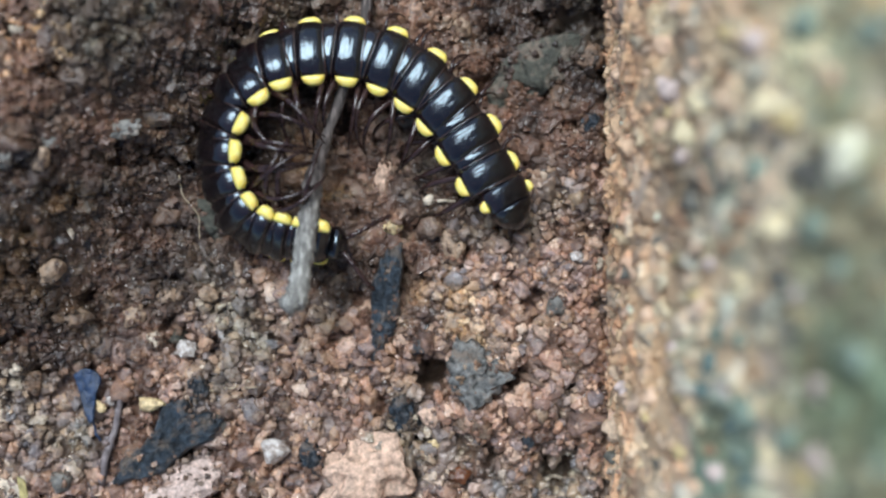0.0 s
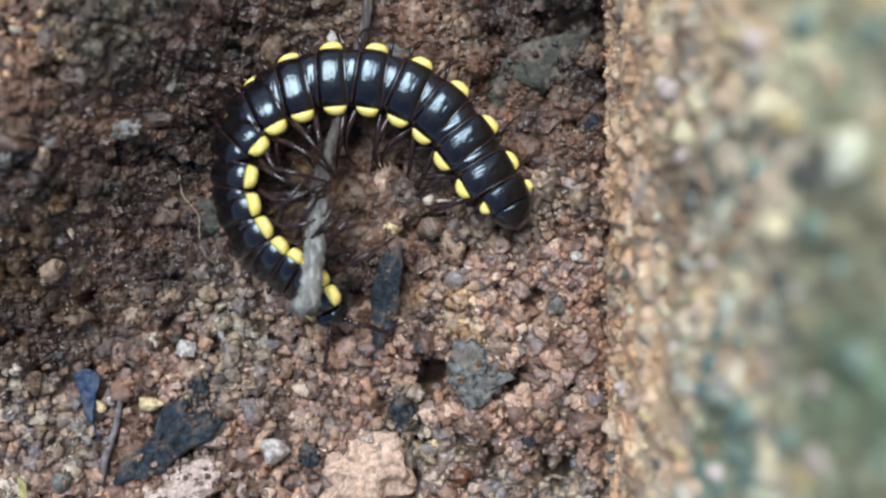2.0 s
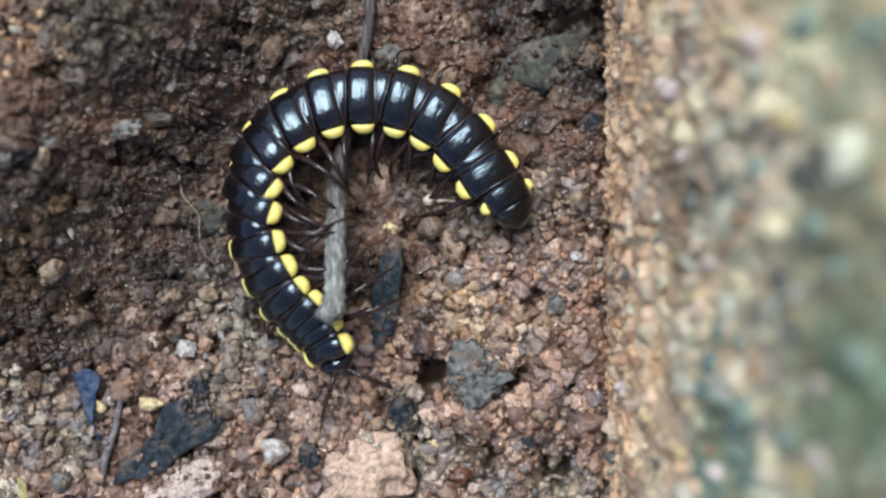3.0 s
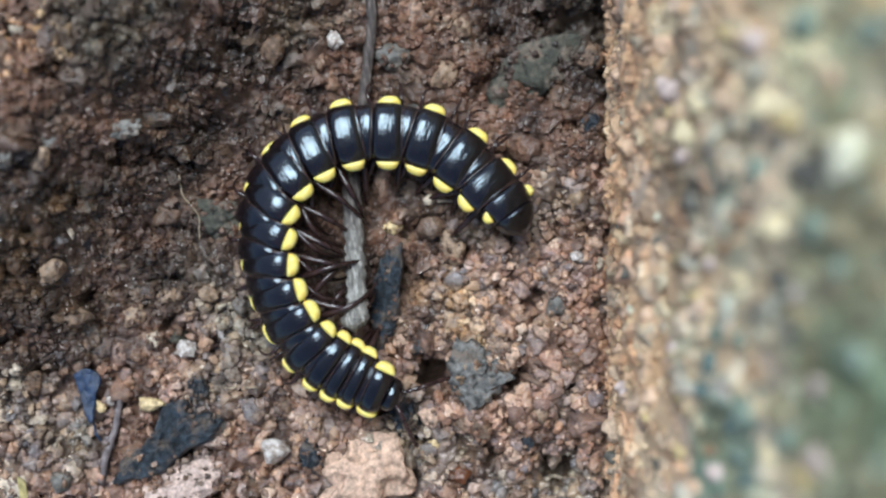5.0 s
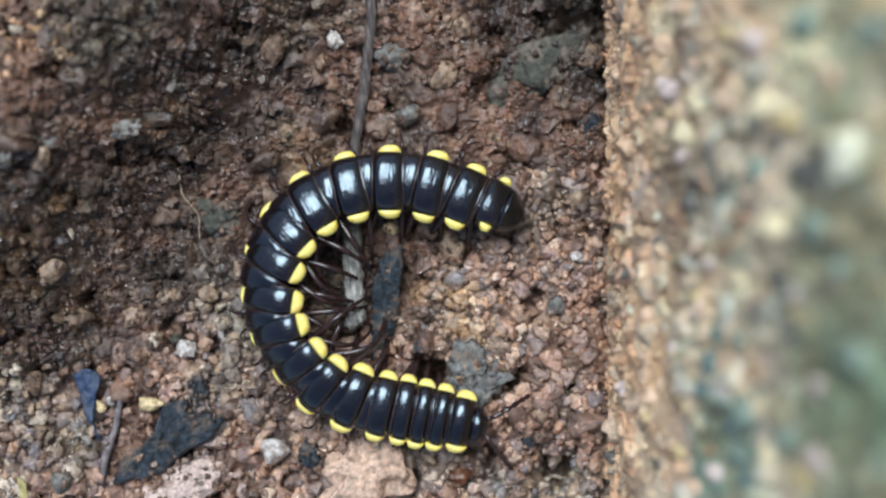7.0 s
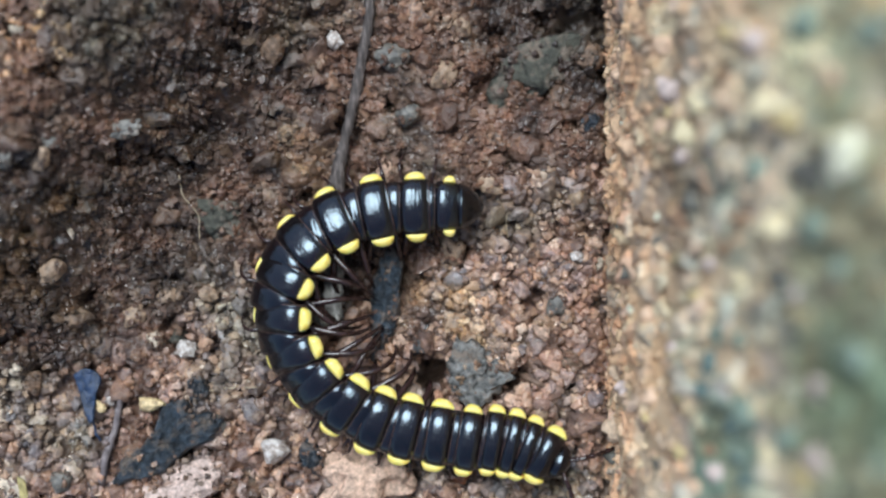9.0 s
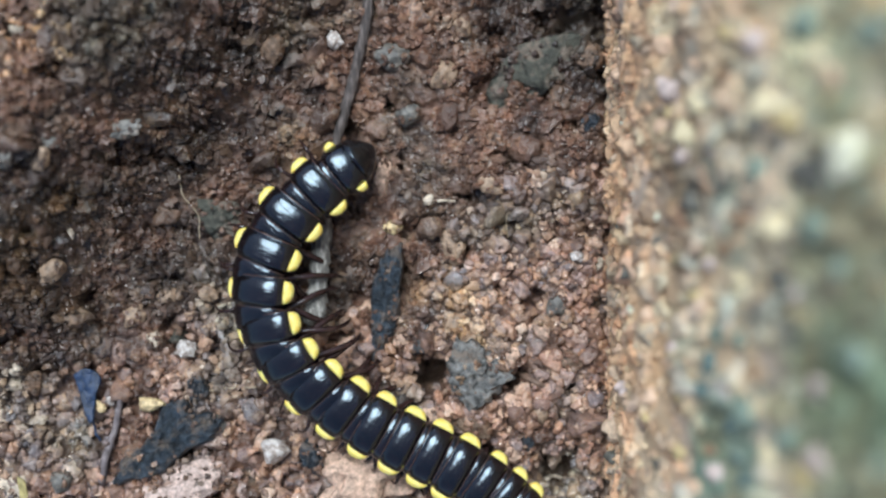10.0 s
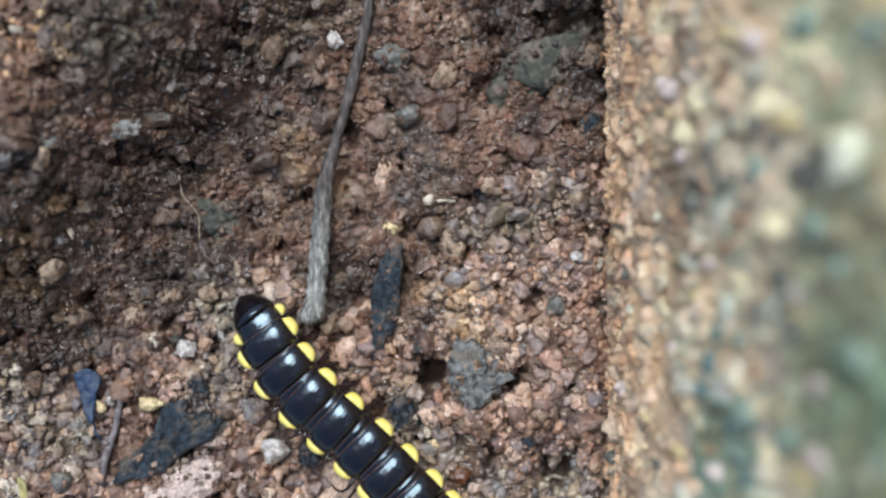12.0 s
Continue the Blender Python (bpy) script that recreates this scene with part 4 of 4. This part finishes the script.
def leg_mesh(side, lean):
    """A thin jointed leg: out from under the ring, knee up, foot on the soil; those of the hollow side reach out further."""
    reach, fall = (1.4, 0.95) if side > 0 else (0.86, 0.9)
    pts = [(0, 0, 0), (lean * 0.5, 0.5, 0.05), (lean * 1.1, 1.05, 0.3), (lean * 1.5, 1.6, 0.34), (lean * 1.45, 2.12, 0.0), (lean * 1.0, 2.55, -0.75 * fall), (lean * 0.5, 2.75, -1.65 * fall)]
    pts = [(x, y * reach * side, z) for x, y, z in spline(pts, 19)]
    stout = [0.19, 0.2, 0.18, 0.185, 0.18, 0.16, 0.145, 0.15, 0.145, 0.125, 0.105, 0.11, 0.105, 0.09, 0.075, 0.075, 0.06, 0.045, 0.025]
    return tube(pts, [(1.05 if side > 0 else 0.68) * r for r in stout], 8)


N_RING = 18
RING_Z = 2.25
LENGTH = [1.75, 1.9, 1.95, 2.0, 2.0, 1.95, 1.9, 1.85, 1.8, 1.75, 1.7, 1.65, 1.6, 1.5, 1.25, 1.0, 0.95, 1.15]
WIDTH = [1.3, 1.46] + [1.54] * 13 + [1.52, 1.46, 1.3]

millipede = new("millipede")
tagged(millipede, "glossy black millipede with yellow spots down both sides", "millipede")
rings, legs = [], []


def share(name, me, parent):
    ob = new(name, me)
    ob.parent = parent
    return ob


def build_millipede():
    leg_data = {}
    spot_data = {}
    for i in range(N_RING):
        w = WIDTH[i]
        ring = part("body_ring", ring_mesh(LENGTH[i], w, 0.68 * w, 0.12 if i == 0 else 0.0, i < 17), (M_CHITIN, M_RIM), millipede)
        rings.append(ring)
        k = 0.56 if i == 0 else 0.95 if i == 1 else 0.78 if 13 < i < 17 else 0.85 if i == 13 else 0.95 if i == 17 else 1.02
        for side in (1, -1):
            key = (round(k, 2), side)
            if key not in spot_data:
                ob = part("spot", lobe_mesh(0.56 * k, 0.3 * k ** 0.5, 0.32, side), M_SPOT, ring, "bright yellow half-moon lobe")
                spot_data[key] = ob.data
            else:
                ob = tagged(share("spot", spot_data[key], ring), "bright yellow half-moon lobe")
            ob.matrix_basis = pose((0.03 if i < 17 else 0.12) * LENGTH[i] * MM, side * (w - 0.03) * MM, 0.14 * MM, -side * 14, 0, 0)
        if i in (0, 17):
            continue
        for fore in ((0.22, -0.28) if i < 14 else (0.0,)):
            for side in (1, -1):
                key = (side, fore > 0)
                if key not in leg_data:
                    ob = part("leg", leg_mesh(side, 0.5 if fore > 0 else -0.1), M_LEG, ring, "thin red-brown leg")
                    leg_data[key] = ob.data
                else:
                    ob = tagged(share("leg", leg_data[key], ring), "thin red-brown leg")
                hip = (fore * LENGTH[i], side * 0.55, -0.42)
                ob.matrix_basis = pose(*[c * MM for c in hip])
                legs.append((ob, hip, i, fore, side))
    tail = part("tail_cone", tail_mesh(), M_CHITIN, rings[0])
    tail.matrix_basis = pose(0, 0, 0)
    head = part("head", head_mesh(), M_CHITIN, millipede)
    for side in (1, -1):
        pts = spline([(0.4, side * 0.35, 0.1), (0.85, side * 0.72, 0.25), (1.35, side * 1.15, 0.2), (1.9, side * 1.6, -0.1), (2.35, side * 1.9, -0.5)], 22)
        part("antenna", tube(pts, [0.115 + 0.03 * math.cos(j * 1.95) for j in range(21)] + [0.06], 8), M_LEG, head, "dark red-brown segmented antenna")
    return head


def tail_mesh():
    bm = bmesh.new()
    rows = []
    for j in range(9):
        u = j / 8
        s = (1 - u ** 1.5) ** 0.65 if u < 1 else 0.0
        row = []
        for k in range(20):
            a = 2 * math.pi * k / 20
            row.append(bm.verts.new(((-0.45 - 1.2 * u) * MM, 1.15 * max(s, 0.08) * math.cos(a) * MM, (0.95 * max(s, 0.08) * math.sin(a) - 0.3 * u) * MM)))
        rows.append(row)
    for a, b in zip(rows, rows[1:]):
        for k in range(20):
            bm.faces.new((a[k], a[(k + 1) % 20], b[(k + 1) % 20], b[k]))
    bm.faces.new(rows[0])
    bm.faces.new(rows[-1][::-1])
    bmesh.ops.recalc_face_normals(bm, faces=bm.faces)
    return bm


def head_mesh():
    bm = bmesh.new()
    bmesh.ops.create_icosphere(bm, subdivisions=3, radius=1.0)
    for v in bm.verts:
        x, y, z = v.co
        v.co = (x * 0.62 * MM, y * (0.85 - 0.15 * x) * MM, (z * 0.7 - 0.3 * max(x, 0)) * MM)
    return bm


head = build_millipede()


# ---- movement ----
def motions():
    tracks = [[] for _ in range(N_RING + 1)]
    leans = [([], []) for _ in range(N_RING)]

    def spine(t, *stances):
        """Where each ring stands, tail first: millimetres, its heading and its lean into the bend in degrees."""
        for i, (x, y, heading, lean) in enumerate(stances):
            z = max(RING_Z, 0.8 + bank(x, y)) + 0.45 * math.sin(radians(lean))
            leans[i][0].append(t)
            leans[i][1].append(lean)
            tracks[i].append((t, pose(x * MM, y * MM, z * MM, 0, 0, heading) @ pose(0, 0, 0, lean, 0, 0)))
        x, y, heading, lean = stances[-1]
        a = radians(heading)
        tracks[N_RING].append((t, pose((x + 0.95 * math.cos(a)) * MM, (y + 0.95 * math.sin(a)) * MM, (RING_Z - 0.12) * MM, 0, 8, heading)))

    spine(0.0, (3.07, 2.48, -242, 15), (2.16, 3.61, -241, 9), (1.24, 5.26, -237, 3), (0.21, 6.89, -227, 1), (-1.07, 8.17, -214, 4), (-2.66, 9.12, -200, 7), (-4.45, 9.59, -187, 10), (-6.33, 9.59, -175, 16), (-8.06, 9.12, -164, 27), (-9.34, 8.12, -146, 38), (-10.38, 6.39, -117, 47), (-10.72, 4.74, -93, 50), (-10.50, 3.20, -73, 50), (-9.85, 1.84, -52, 50), (-8.84, 1.04, -30, 50), (-7.87, 0.71, -17, 50), (-6.95, 0.52, -12, 50), (-6.14, 0.46, -12, 50))
    spine(0.5, (3.07, 2.48, -242, 15), (2.16, 3.61, -241, 9), (1.24, 5.24, -237, 3), (0.21, 6.86, -227, 1), (-1.10, 8.12, -213, 4), (-2.70, 9.05, -199, 7), (-4.49, 9.45, -186, 11), (-6.37, 9.38, -173, 18), (-8.08, 8.79, -160, 28), (-9.32, 7.70, -142, 38), (-10.20, 5.88, -111, 47), (-10.34, 4.18, -85, 50), (-9.89, 2.68, -64, 50), (-9.02, 1.43, -42, 50), (-7.88, 0.82, -20, 50), (-6.89, 0.66, -9, 50), (-6.16, 0.63, -13, 50), (-5.51, 0.47, -22, 50))
    spine(1.0, (3.06, 2.47, -241, 16), (2.15, 3.57, -240, 9), (1.17, 5.20, -235, 2), (0.08, 6.77, -224, 0), (-1.27, 7.95, -211, 0), (-2.92, 8.82, -197, 2), (-4.75, 9.11, -183, 7), (-6.60, 8.93, -171, 14), (-8.25, 8.28, -159, 25), (-9.41, 7.14, -141, 37), (-10.22, 5.21, -109, 47), (-10.29, 3.53, -82, 50), (-9.76, 2.10, -62, 50), (-8.93, 0.96, -43, 50), (-7.93, 0.34, -28, 50), (-7.08, 0.05, -24, 50), (-6.47, -0.20, -33, 50), (-5.90, -0.61, -44, 50))
    spine(1.5, (3.07, 2.47, -241, 14), (2.15, 3.56, -239, 7), (1.13, 5.15, -233, 2), (-0.01, 6.67, -221, 0), (-1.47, 7.76, -206, 0), (-3.18, 8.43, -192, 2), (-5.04, 8.56, -179, 8), (-6.86, 8.17, -167, 17), (-8.41, 7.37, -154, 28), (-9.40, 6.06, -136, 39), (-10.07, 4.13, -105, 47), (-10.03, 2.47, -81, 50), (-9.51, 1.06, -63, 50), (-8.72, -0.11, -46, 50), (-7.78, -0.77, -33, 50), (-6.97, -1.15, -31, 50), (-6.42, -1.46, -43, 50), (-5.96, -1.97, -55, 50))
    spine(2.0, (3.07, 2.47, -241, 14), (2.14, 3.56, -239, 9), (1.13, 5.13, -232, 3), (-0.08, 6.63, -219, 0), (-1.57, 7.63, -204, 0), (-3.40, 8.24, -189, 0), (-5.28, 8.30, -176, 3), (-7.08, 7.83, -165, 13), (-8.54, 6.95, -152, 26), (-9.49, 5.61, -133, 39), (-10.01, 3.62, -100, 47), (-9.80, 1.98, -75, 50), (-9.19, 0.66, -58, 50), (-8.32, -0.37, -44, 50), (-7.48, -0.96, -36, 50), (-6.82, -1.38, -40, 50), (-6.36, -1.81, -50, 50), (-5.89, -2.41, -59, 50))
    spine(2.5, (3.09, 2.48, -239, 12), (2.16, 3.57, -237, 7), (1.09, 5.21, -230, 2), (-0.19, 6.60, -216, 0), (-1.74, 7.52, -201, 0), (-3.57, 7.99, -186, 1), (-5.47, 7.92, -174, 6), (-7.23, 7.35, -162, 15), (-8.65, 6.39, -151, 26), (-9.47, 5.07, -131, 37), (-9.91, 3.09, -98, 47), (-9.68, 1.54, -76, 50), (-9.11, 0.19, -61, 50), (-8.34, -0.90, -50, 50), (-7.54, -1.60, -45, 50), (-7.04, -2.07, -50, 50), (-6.64, -2.59, -60, 50), (-6.22, -3.35, -67, 50))
    spine(3.0, (3.09, 2.48, -239, 12), (2.16, 3.56, -237, 6), (1.05, 5.13, -228, 2), (-0.33, 6.42, -211, 0), (-1.97, 7.18, -194, 0), (-3.86, 7.41, -179, 4), (-5.64, 7.06, -164, 11), (-7.22, 6.23, -152, 18), (-8.42, 4.99, -140, 26), (-8.98, 3.56, -127, 33), (-9.08, 2.09, -109, 36), (-8.96, 0.22, -79, 35), (-8.35, -1.24, -62, 34), (-7.64, -2.36, -52, 34), (-6.88, -3.09, -46, 34), (-6.39, -3.56, -50, 34), (-6.04, -4.01, -59, 34), (-5.56, -4.75, -66, 34))
    spine(5.0, (3.16, 2.12, -235, 13), (2.15, 3.06, -229, 9), (0.88, 4.30, -216, 3), (-0.81, 5.31, -198, 0), (-2.60, 5.66, -182, 0), (-4.60, 5.55, -167, 4), (-6.26, 4.85, -154, 13), (-7.48, 3.76, -142, 21), (-8.23, 2.37, -128, 27), (-8.42, 0.90, -112, 32), (-8.34, -0.65, -94, 34), (-7.94, -2.16, -76, 34), (-7.32, -3.47, -61, 31), (-6.48, -4.69, -47, 22), (-5.65, -5.42, -36, 10), (-4.91, -5.90, -31, 2), (-4.20, -6.26, -27, 5), (-3.36, -6.75, -25, 18))
    spine(5.5, (3.11, 1.90, -230, 14), (2.01, 2.70, -223, 8), (0.52, 3.79, -208, 2), (-1.28, 4.59, -191, 0), (-3.13, 4.81, -176, 0), (-5.04, 4.46, -162, 3), (-6.61, 3.64, -149, 10), (-7.70, 2.47, -137, 18), (-8.30, 1.01, -122, 25), (-8.42, -0.48, -106, 31), (-8.19, -2.04, -88, 32), (-7.70, -3.56, -70, 30), (-6.96, -4.81, -54, 25), (-5.99, -5.94, -41, 16), (-5.09, -6.60, -32, 5), (-4.31, -7.01, -28, 0), (-3.54, -7.39, -26, 0), (-2.76, -7.91, -29, 0))
    spine(6.0, (2.92, 1.82, -218, 14), (1.65, 2.41, -213, 10), (0.07, 3.25, -203, 3), (-1.82, 3.89, -189, 0), (-3.71, 4.05, -176, 0), (-5.62, 3.71, -162, 3), (-7.22, 2.85, -149, 11), (-8.21, 1.64, -135, 20), (-8.74, 0.15, -118, 28), (-8.75, -1.43, -97, 32), (-8.36, -3.15, -72, 32), (-7.73, -4.42, -58, 29), (-6.77, -5.54, -45, 24), (-5.57, -6.48, -31, 14), (-4.53, -6.99, -23, 4), (-3.71, -7.25, -19, 0), (-2.88, -7.48, -18, 0), (-2.03, -7.90, -19, 0))
    spine(6.5, (2.78, 1.97, -212, 16), (1.43, 2.56, -209, 8), (-0.18, 3.32, -200, 2), (-2.08, 3.82, -186, 0), (-3.96, 3.89, -174, 3), (-5.84, 3.39, -159, 12), (-7.37, 2.38, -144, 21), (-8.23, 1.02, -128, 27), (-8.61, -0.61, -110, 32), (-8.48, -2.22, -90, 35), (-7.94, -3.75, -69, 34), (-7.04, -5.14, -49, 28), (-5.86, -6.10, -32, 16), (-4.49, -6.78, -17, 5), (-3.39, -6.95, -7, 0), (-2.48, -7.07, -1, 0), (-1.58, -6.96, 2, 2), (-0.63, -6.90, 3, 7))
    spine(7.0, (2.56, 2.11, -205, 15), (1.13, 2.52, -203, 5), (-0.54, 3.03, -194, 1), (-2.54, 3.28, -180, 2), (-4.40, 3.00, -166, 8), (-6.23, 2.19, -149, 16), (-7.46, 0.92, -134, 21), (-8.09, -0.51, -120, 23), (-8.25, -2.32, -99, 27), (-7.90, -3.84, -76, 31), (-6.91, -5.38, -53, 31), (-5.87, -6.53, -38, 19), (-4.45, -7.23, -23, 5), (-3.03, -7.65, -14, 0), (-1.97, -7.83, -11, 0), (-1.09, -8.03, -12, 0), (-0.18, -8.20, -13, 0), (0.76, -8.38, -13, 0))
    spine(9.0, (0.36, 2.08, -180, 0), (-1.28, 2.05, -178, 0), (-3.16, 1.87, -168, 5), (-5.09, 1.38, -154, 16), (-6.68, 0.26, -137, 25), (-7.61, -1.35, -118, 30), (-7.74, -3.25, -94, 35), (-7.15, -4.99, -71, 35), (-6.15, -6.46, -50, 29), (-4.78, -7.55, -33, 16), (-3.33, -8.34, -22, 4), (-1.86, -8.78, -14, 0), (-0.29, -9.08, -10, 0), (1.19, -9.33, -10, 0), (2.36, -9.32, -10, 0), (3.26, -9.47, -14, 0), (4.01, -9.69, -22, 0), (4.86, -9.99, -29, 0))
    spine(9.5, (-1.97, 2.85, -161, 0), (-3.58, 2.38, -158, 0), (-5.39, 1.65, -148, 4), (-7.01, 0.44, -132, 15), (-7.98, -1.23, -114, 24), (-8.14, -3.02, -96, 29), (-7.55, -4.73, -75, 30), (-6.50, -6.15, -56, 28), (-5.18, -7.35, -41, 18), (-3.73, -8.21, -28, 5), (-2.25, -8.89, -22, 0), (-0.79, -9.38, -19, 0), (0.69, -9.89, -20, 0), (2.07, -10.38, -23, 0), (3.23, -10.77, -27, 0), (4.03, -11.21, -35, 0), (4.63, -11.69, -46, 0), (5.31, -12.36, -54, 0))
    spine(10.0, (-4.70, 4.02, -140, 0), (-6.02, 3.06, -137, 0), (-7.40, 1.72, -128, 4), (-8.48, 0.00, -113, 13), (-8.81, -1.94, -95, 22), (-8.41, -3.76, -78, 25), (-7.50, -5.35, -61, 23), (-6.27, -6.66, -47, 16), (-4.89, -7.70, -37, 7), (-3.49, -8.57, -30, 1), (-2.04, -9.32, -28, 0), (-0.68, -9.96, -27, 0), (0.58, -10.62, -30, 0), (1.88, -11.37, -35, 0), (2.81, -12.07, -40, 0), (3.50, -12.71, -46, 0), (4.09, -13.39, -53, 0), (4.78, -14.20, -58, 0))
    spine(10.3, (-8.96, 2.81, -119, 22), (-9.65, 1.32, -111, 24), (-10.06, -0.47, -99, 28), (-10.09, -2.32, -83, 31), (-9.48, -4.13, -66, 33), (-8.32, -5.71, -50, 30), (-6.90, -6.92, -38, 22), (-5.42, -7.85, -31, 12), (-3.96, -8.74, -29, 3), (-2.52, -9.58, -30, 0), (-1.21, -10.39, -36, 0), (0.03, -11.34, -40, 0), (1.19, -12.43, -44, 0), (2.23, -13.50, -45, 0), (3.18, -14.46, -45, 0), (3.97, -15.27, -45, 0), (4.72, -16.03, -46, 0), (5.64, -16.73, -46, 0))
    spine(10.5, (-10.00, 1.89, -105, 34), (-10.32, 0.29, -97, 34), (-10.34, -1.53, -85, 36), (-9.94, -3.39, -69, 36), (-9.01, -5.06, -51, 34), (-7.66, -6.42, -40, 29), (-6.17, -7.52, -35, 18), (-4.71, -8.43, -32, 5), (-3.28, -9.36, -34, 0), (-1.89, -10.35, -37, 0), (-0.68, -11.37, -43, 0), (0.41, -12.50, -46, 0), (1.46, -13.65, -47, 0), (2.52, -14.79, -47, 0), (3.45, -15.80, -47, 0), (4.22, -16.63, -47, 0), (4.95, -17.42, -47, 0), (5.84, -18.15, -47, 0))
    spine(11.0, (-9.15, 1.00, -106, 44), (-9.66, -0.58, -96, 45), (-9.76, -2.32, -80, 42), (-9.32, -4.13, -62, 36), (-8.23, -5.77, -45, 29), (-6.89, -7.04, -38, 22), (-5.47, -8.13, -36, 13), (-4.07, -9.15, -38, 4), (-2.65, -10.21, -41, 0), (-1.46, -11.31, -45, 0), (-0.31, -12.51, -47, 0), (0.75, -13.74, -49, 0), (1.81, -14.94, -49, 0), (2.84, -16.12, -49, 0), (3.74, -17.15, -49, 0), (4.49, -18.01, -49, 0), (5.19, -18.81, -49, 0), (6.07, -19.56, -49, 0))
    spine(11.5, (-8.73, -1.05, -106, 38), (-9.12, -2.59, -89, 36), (-8.96, -4.18, -69, 32), (-8.03, -5.82, -52, 25), (-6.78, -7.15, -38, 16), (-5.37, -8.32, -37, 9), (-4.01, -9.51, -39, 3), (-2.65, -10.54, -40, 0), (-1.40, -11.70, -44, 0), (-0.27, -12.85, -47, 0), (0.82, -14.06, -48, 0), (1.90, -15.25, -48, 0), (2.98, -16.43, -48, 0), (4.03, -17.59, -48, 0), (4.95, -18.60, -48, 0), (5.72, -19.44, -48, 0), (6.44, -20.23, -48, 0), (7.33, -20.97, -48, 0))
    spine(12.0, (-8.96, -3.65, -53, 0), (-8.53, -4.52, -53, 7), (-7.72, -5.88, -49, 9), (-6.60, -7.23, -43, 7), (-5.26, -8.46, -41, 6), (-3.90, -9.69, -44, 4), (-2.70, -10.90, -47, 1), (-1.51, -12.14, -47, 0), (-0.56, -13.17, -48, 0), (0.43, -14.34, -49, 0), (1.48, -15.55, -49, 0), (2.51, -16.76, -49, 0), (3.56, -17.98, -49, 0), (4.57, -19.17, -49, 0), (5.47, -20.21, -49, 0), (6.20, -21.07, -49, 0), (6.90, -21.88, -49, 0), (7.77, -22.64, -49, 0))

    for ob, rows in zip(rings + [head], tracks):
        walk(ob, rows)

    centre = {}
    for i in range(N_RING):
        centre[i] = ([row[0] for row in tracks[i]], [row[1].translation.x / MM for row in tracks[i]], [row[1].translation.y / MM for row in tracks[i]])

    def clasp(i, t):
        """How far a ring's inner legs stretch out for the twig: 1 close to it, 0 away from it."""
        ts, xs, ys = centre[i]
        gx = np.interp(t, (0.0, 3.0, 6.5, 9.5), (-5.3, -5.2, -4.4, -4.4))
        gy = np.interp(t, (0.0, 3.0, 6.5, 9.5), (5.2, 3.0, -1.3, -3.0))
        return math.exp(-((math.hypot(np.interp(t, ts, xs) - gx, np.interp(t, ts, ys) - gy) / 6.3) ** 4))

    # legs step in waves that run forward along the body
    for ob, hip, i, fore, side in legs:
        rows = []
        for k in range(0, 61):
            t = 0.2 * k
            ph = 2 * math.pi * (t / 1.1 - (i + (0.0 if fore > 0 else 0.5)) / 5.0)
            level = -np.interp(t, *leans[i]) * (0.4 + 0.5 * smooth((t - 2.5) / 3))  # the feet keep to the soil as the ring leans
            tuck = side * (6 + (48 if side > 0 else -4 if i < 8 else 24) * smooth(1 - np.interp(t, *leans[i]) / 22))  # drawn in under a straight body
            if side > 0:
                hold = clasp(i, t) * (1 - 0.45 * smooth((t - 6.5) / 2.2))
                tuck = tuck * (1 - hold) + 16 * smooth((t - 3.4) / 1.6) + 26 * smooth((t - 9.5) / 0.9) - (9 + 8 * smooth((3.5 - t) / 2)) * hold
            rows.append((t, pose(*[c * MM for c in hip], level - tuck + 5 * side * math.sin(ph), 0, side * 15 * math.cos(ph))))
        walk(ob, rows)

    # the twig is lifted and swept aside, then settles
    rows = []
    for t, swing, tilt in [(0.0, -0.8, 14.6), (0.5, -0.8, 14.6), (1.0, -0.6, 14.6), (1.5, 0.1, 14.6), (2.0, 1.2, 14.6), (2.5, 3.6, 13.6), (3.0, 4.9, 11.5), (5.0, 8.0, 3.5), (5.5, 7.9, 1.2), (6.0, 7.8, 0.6),
                           (6.5, 7.1, 0.2), (7.0, 7.3, 0.0), (9.0, 3.4, -0.6), (9.5, 2.4, -0.6), (10.0, 0.6, -0.6), (10.3, 0.3, -0.3), (10.5, 0.3, 0.0), (11.0, 0.4, 0.0), (11.5, 0.4, 0.0), (12.0, 0.4, 0.0)]:
        rows.append((t, pose(PIVOT[0] * MM, PIVOT[1] * MM, PIVOT[2] * MM, 0, 0, swing) @ pose(0, 0, 0, -tilt, 0, 0)))
    walk(twig, rows)


motions()
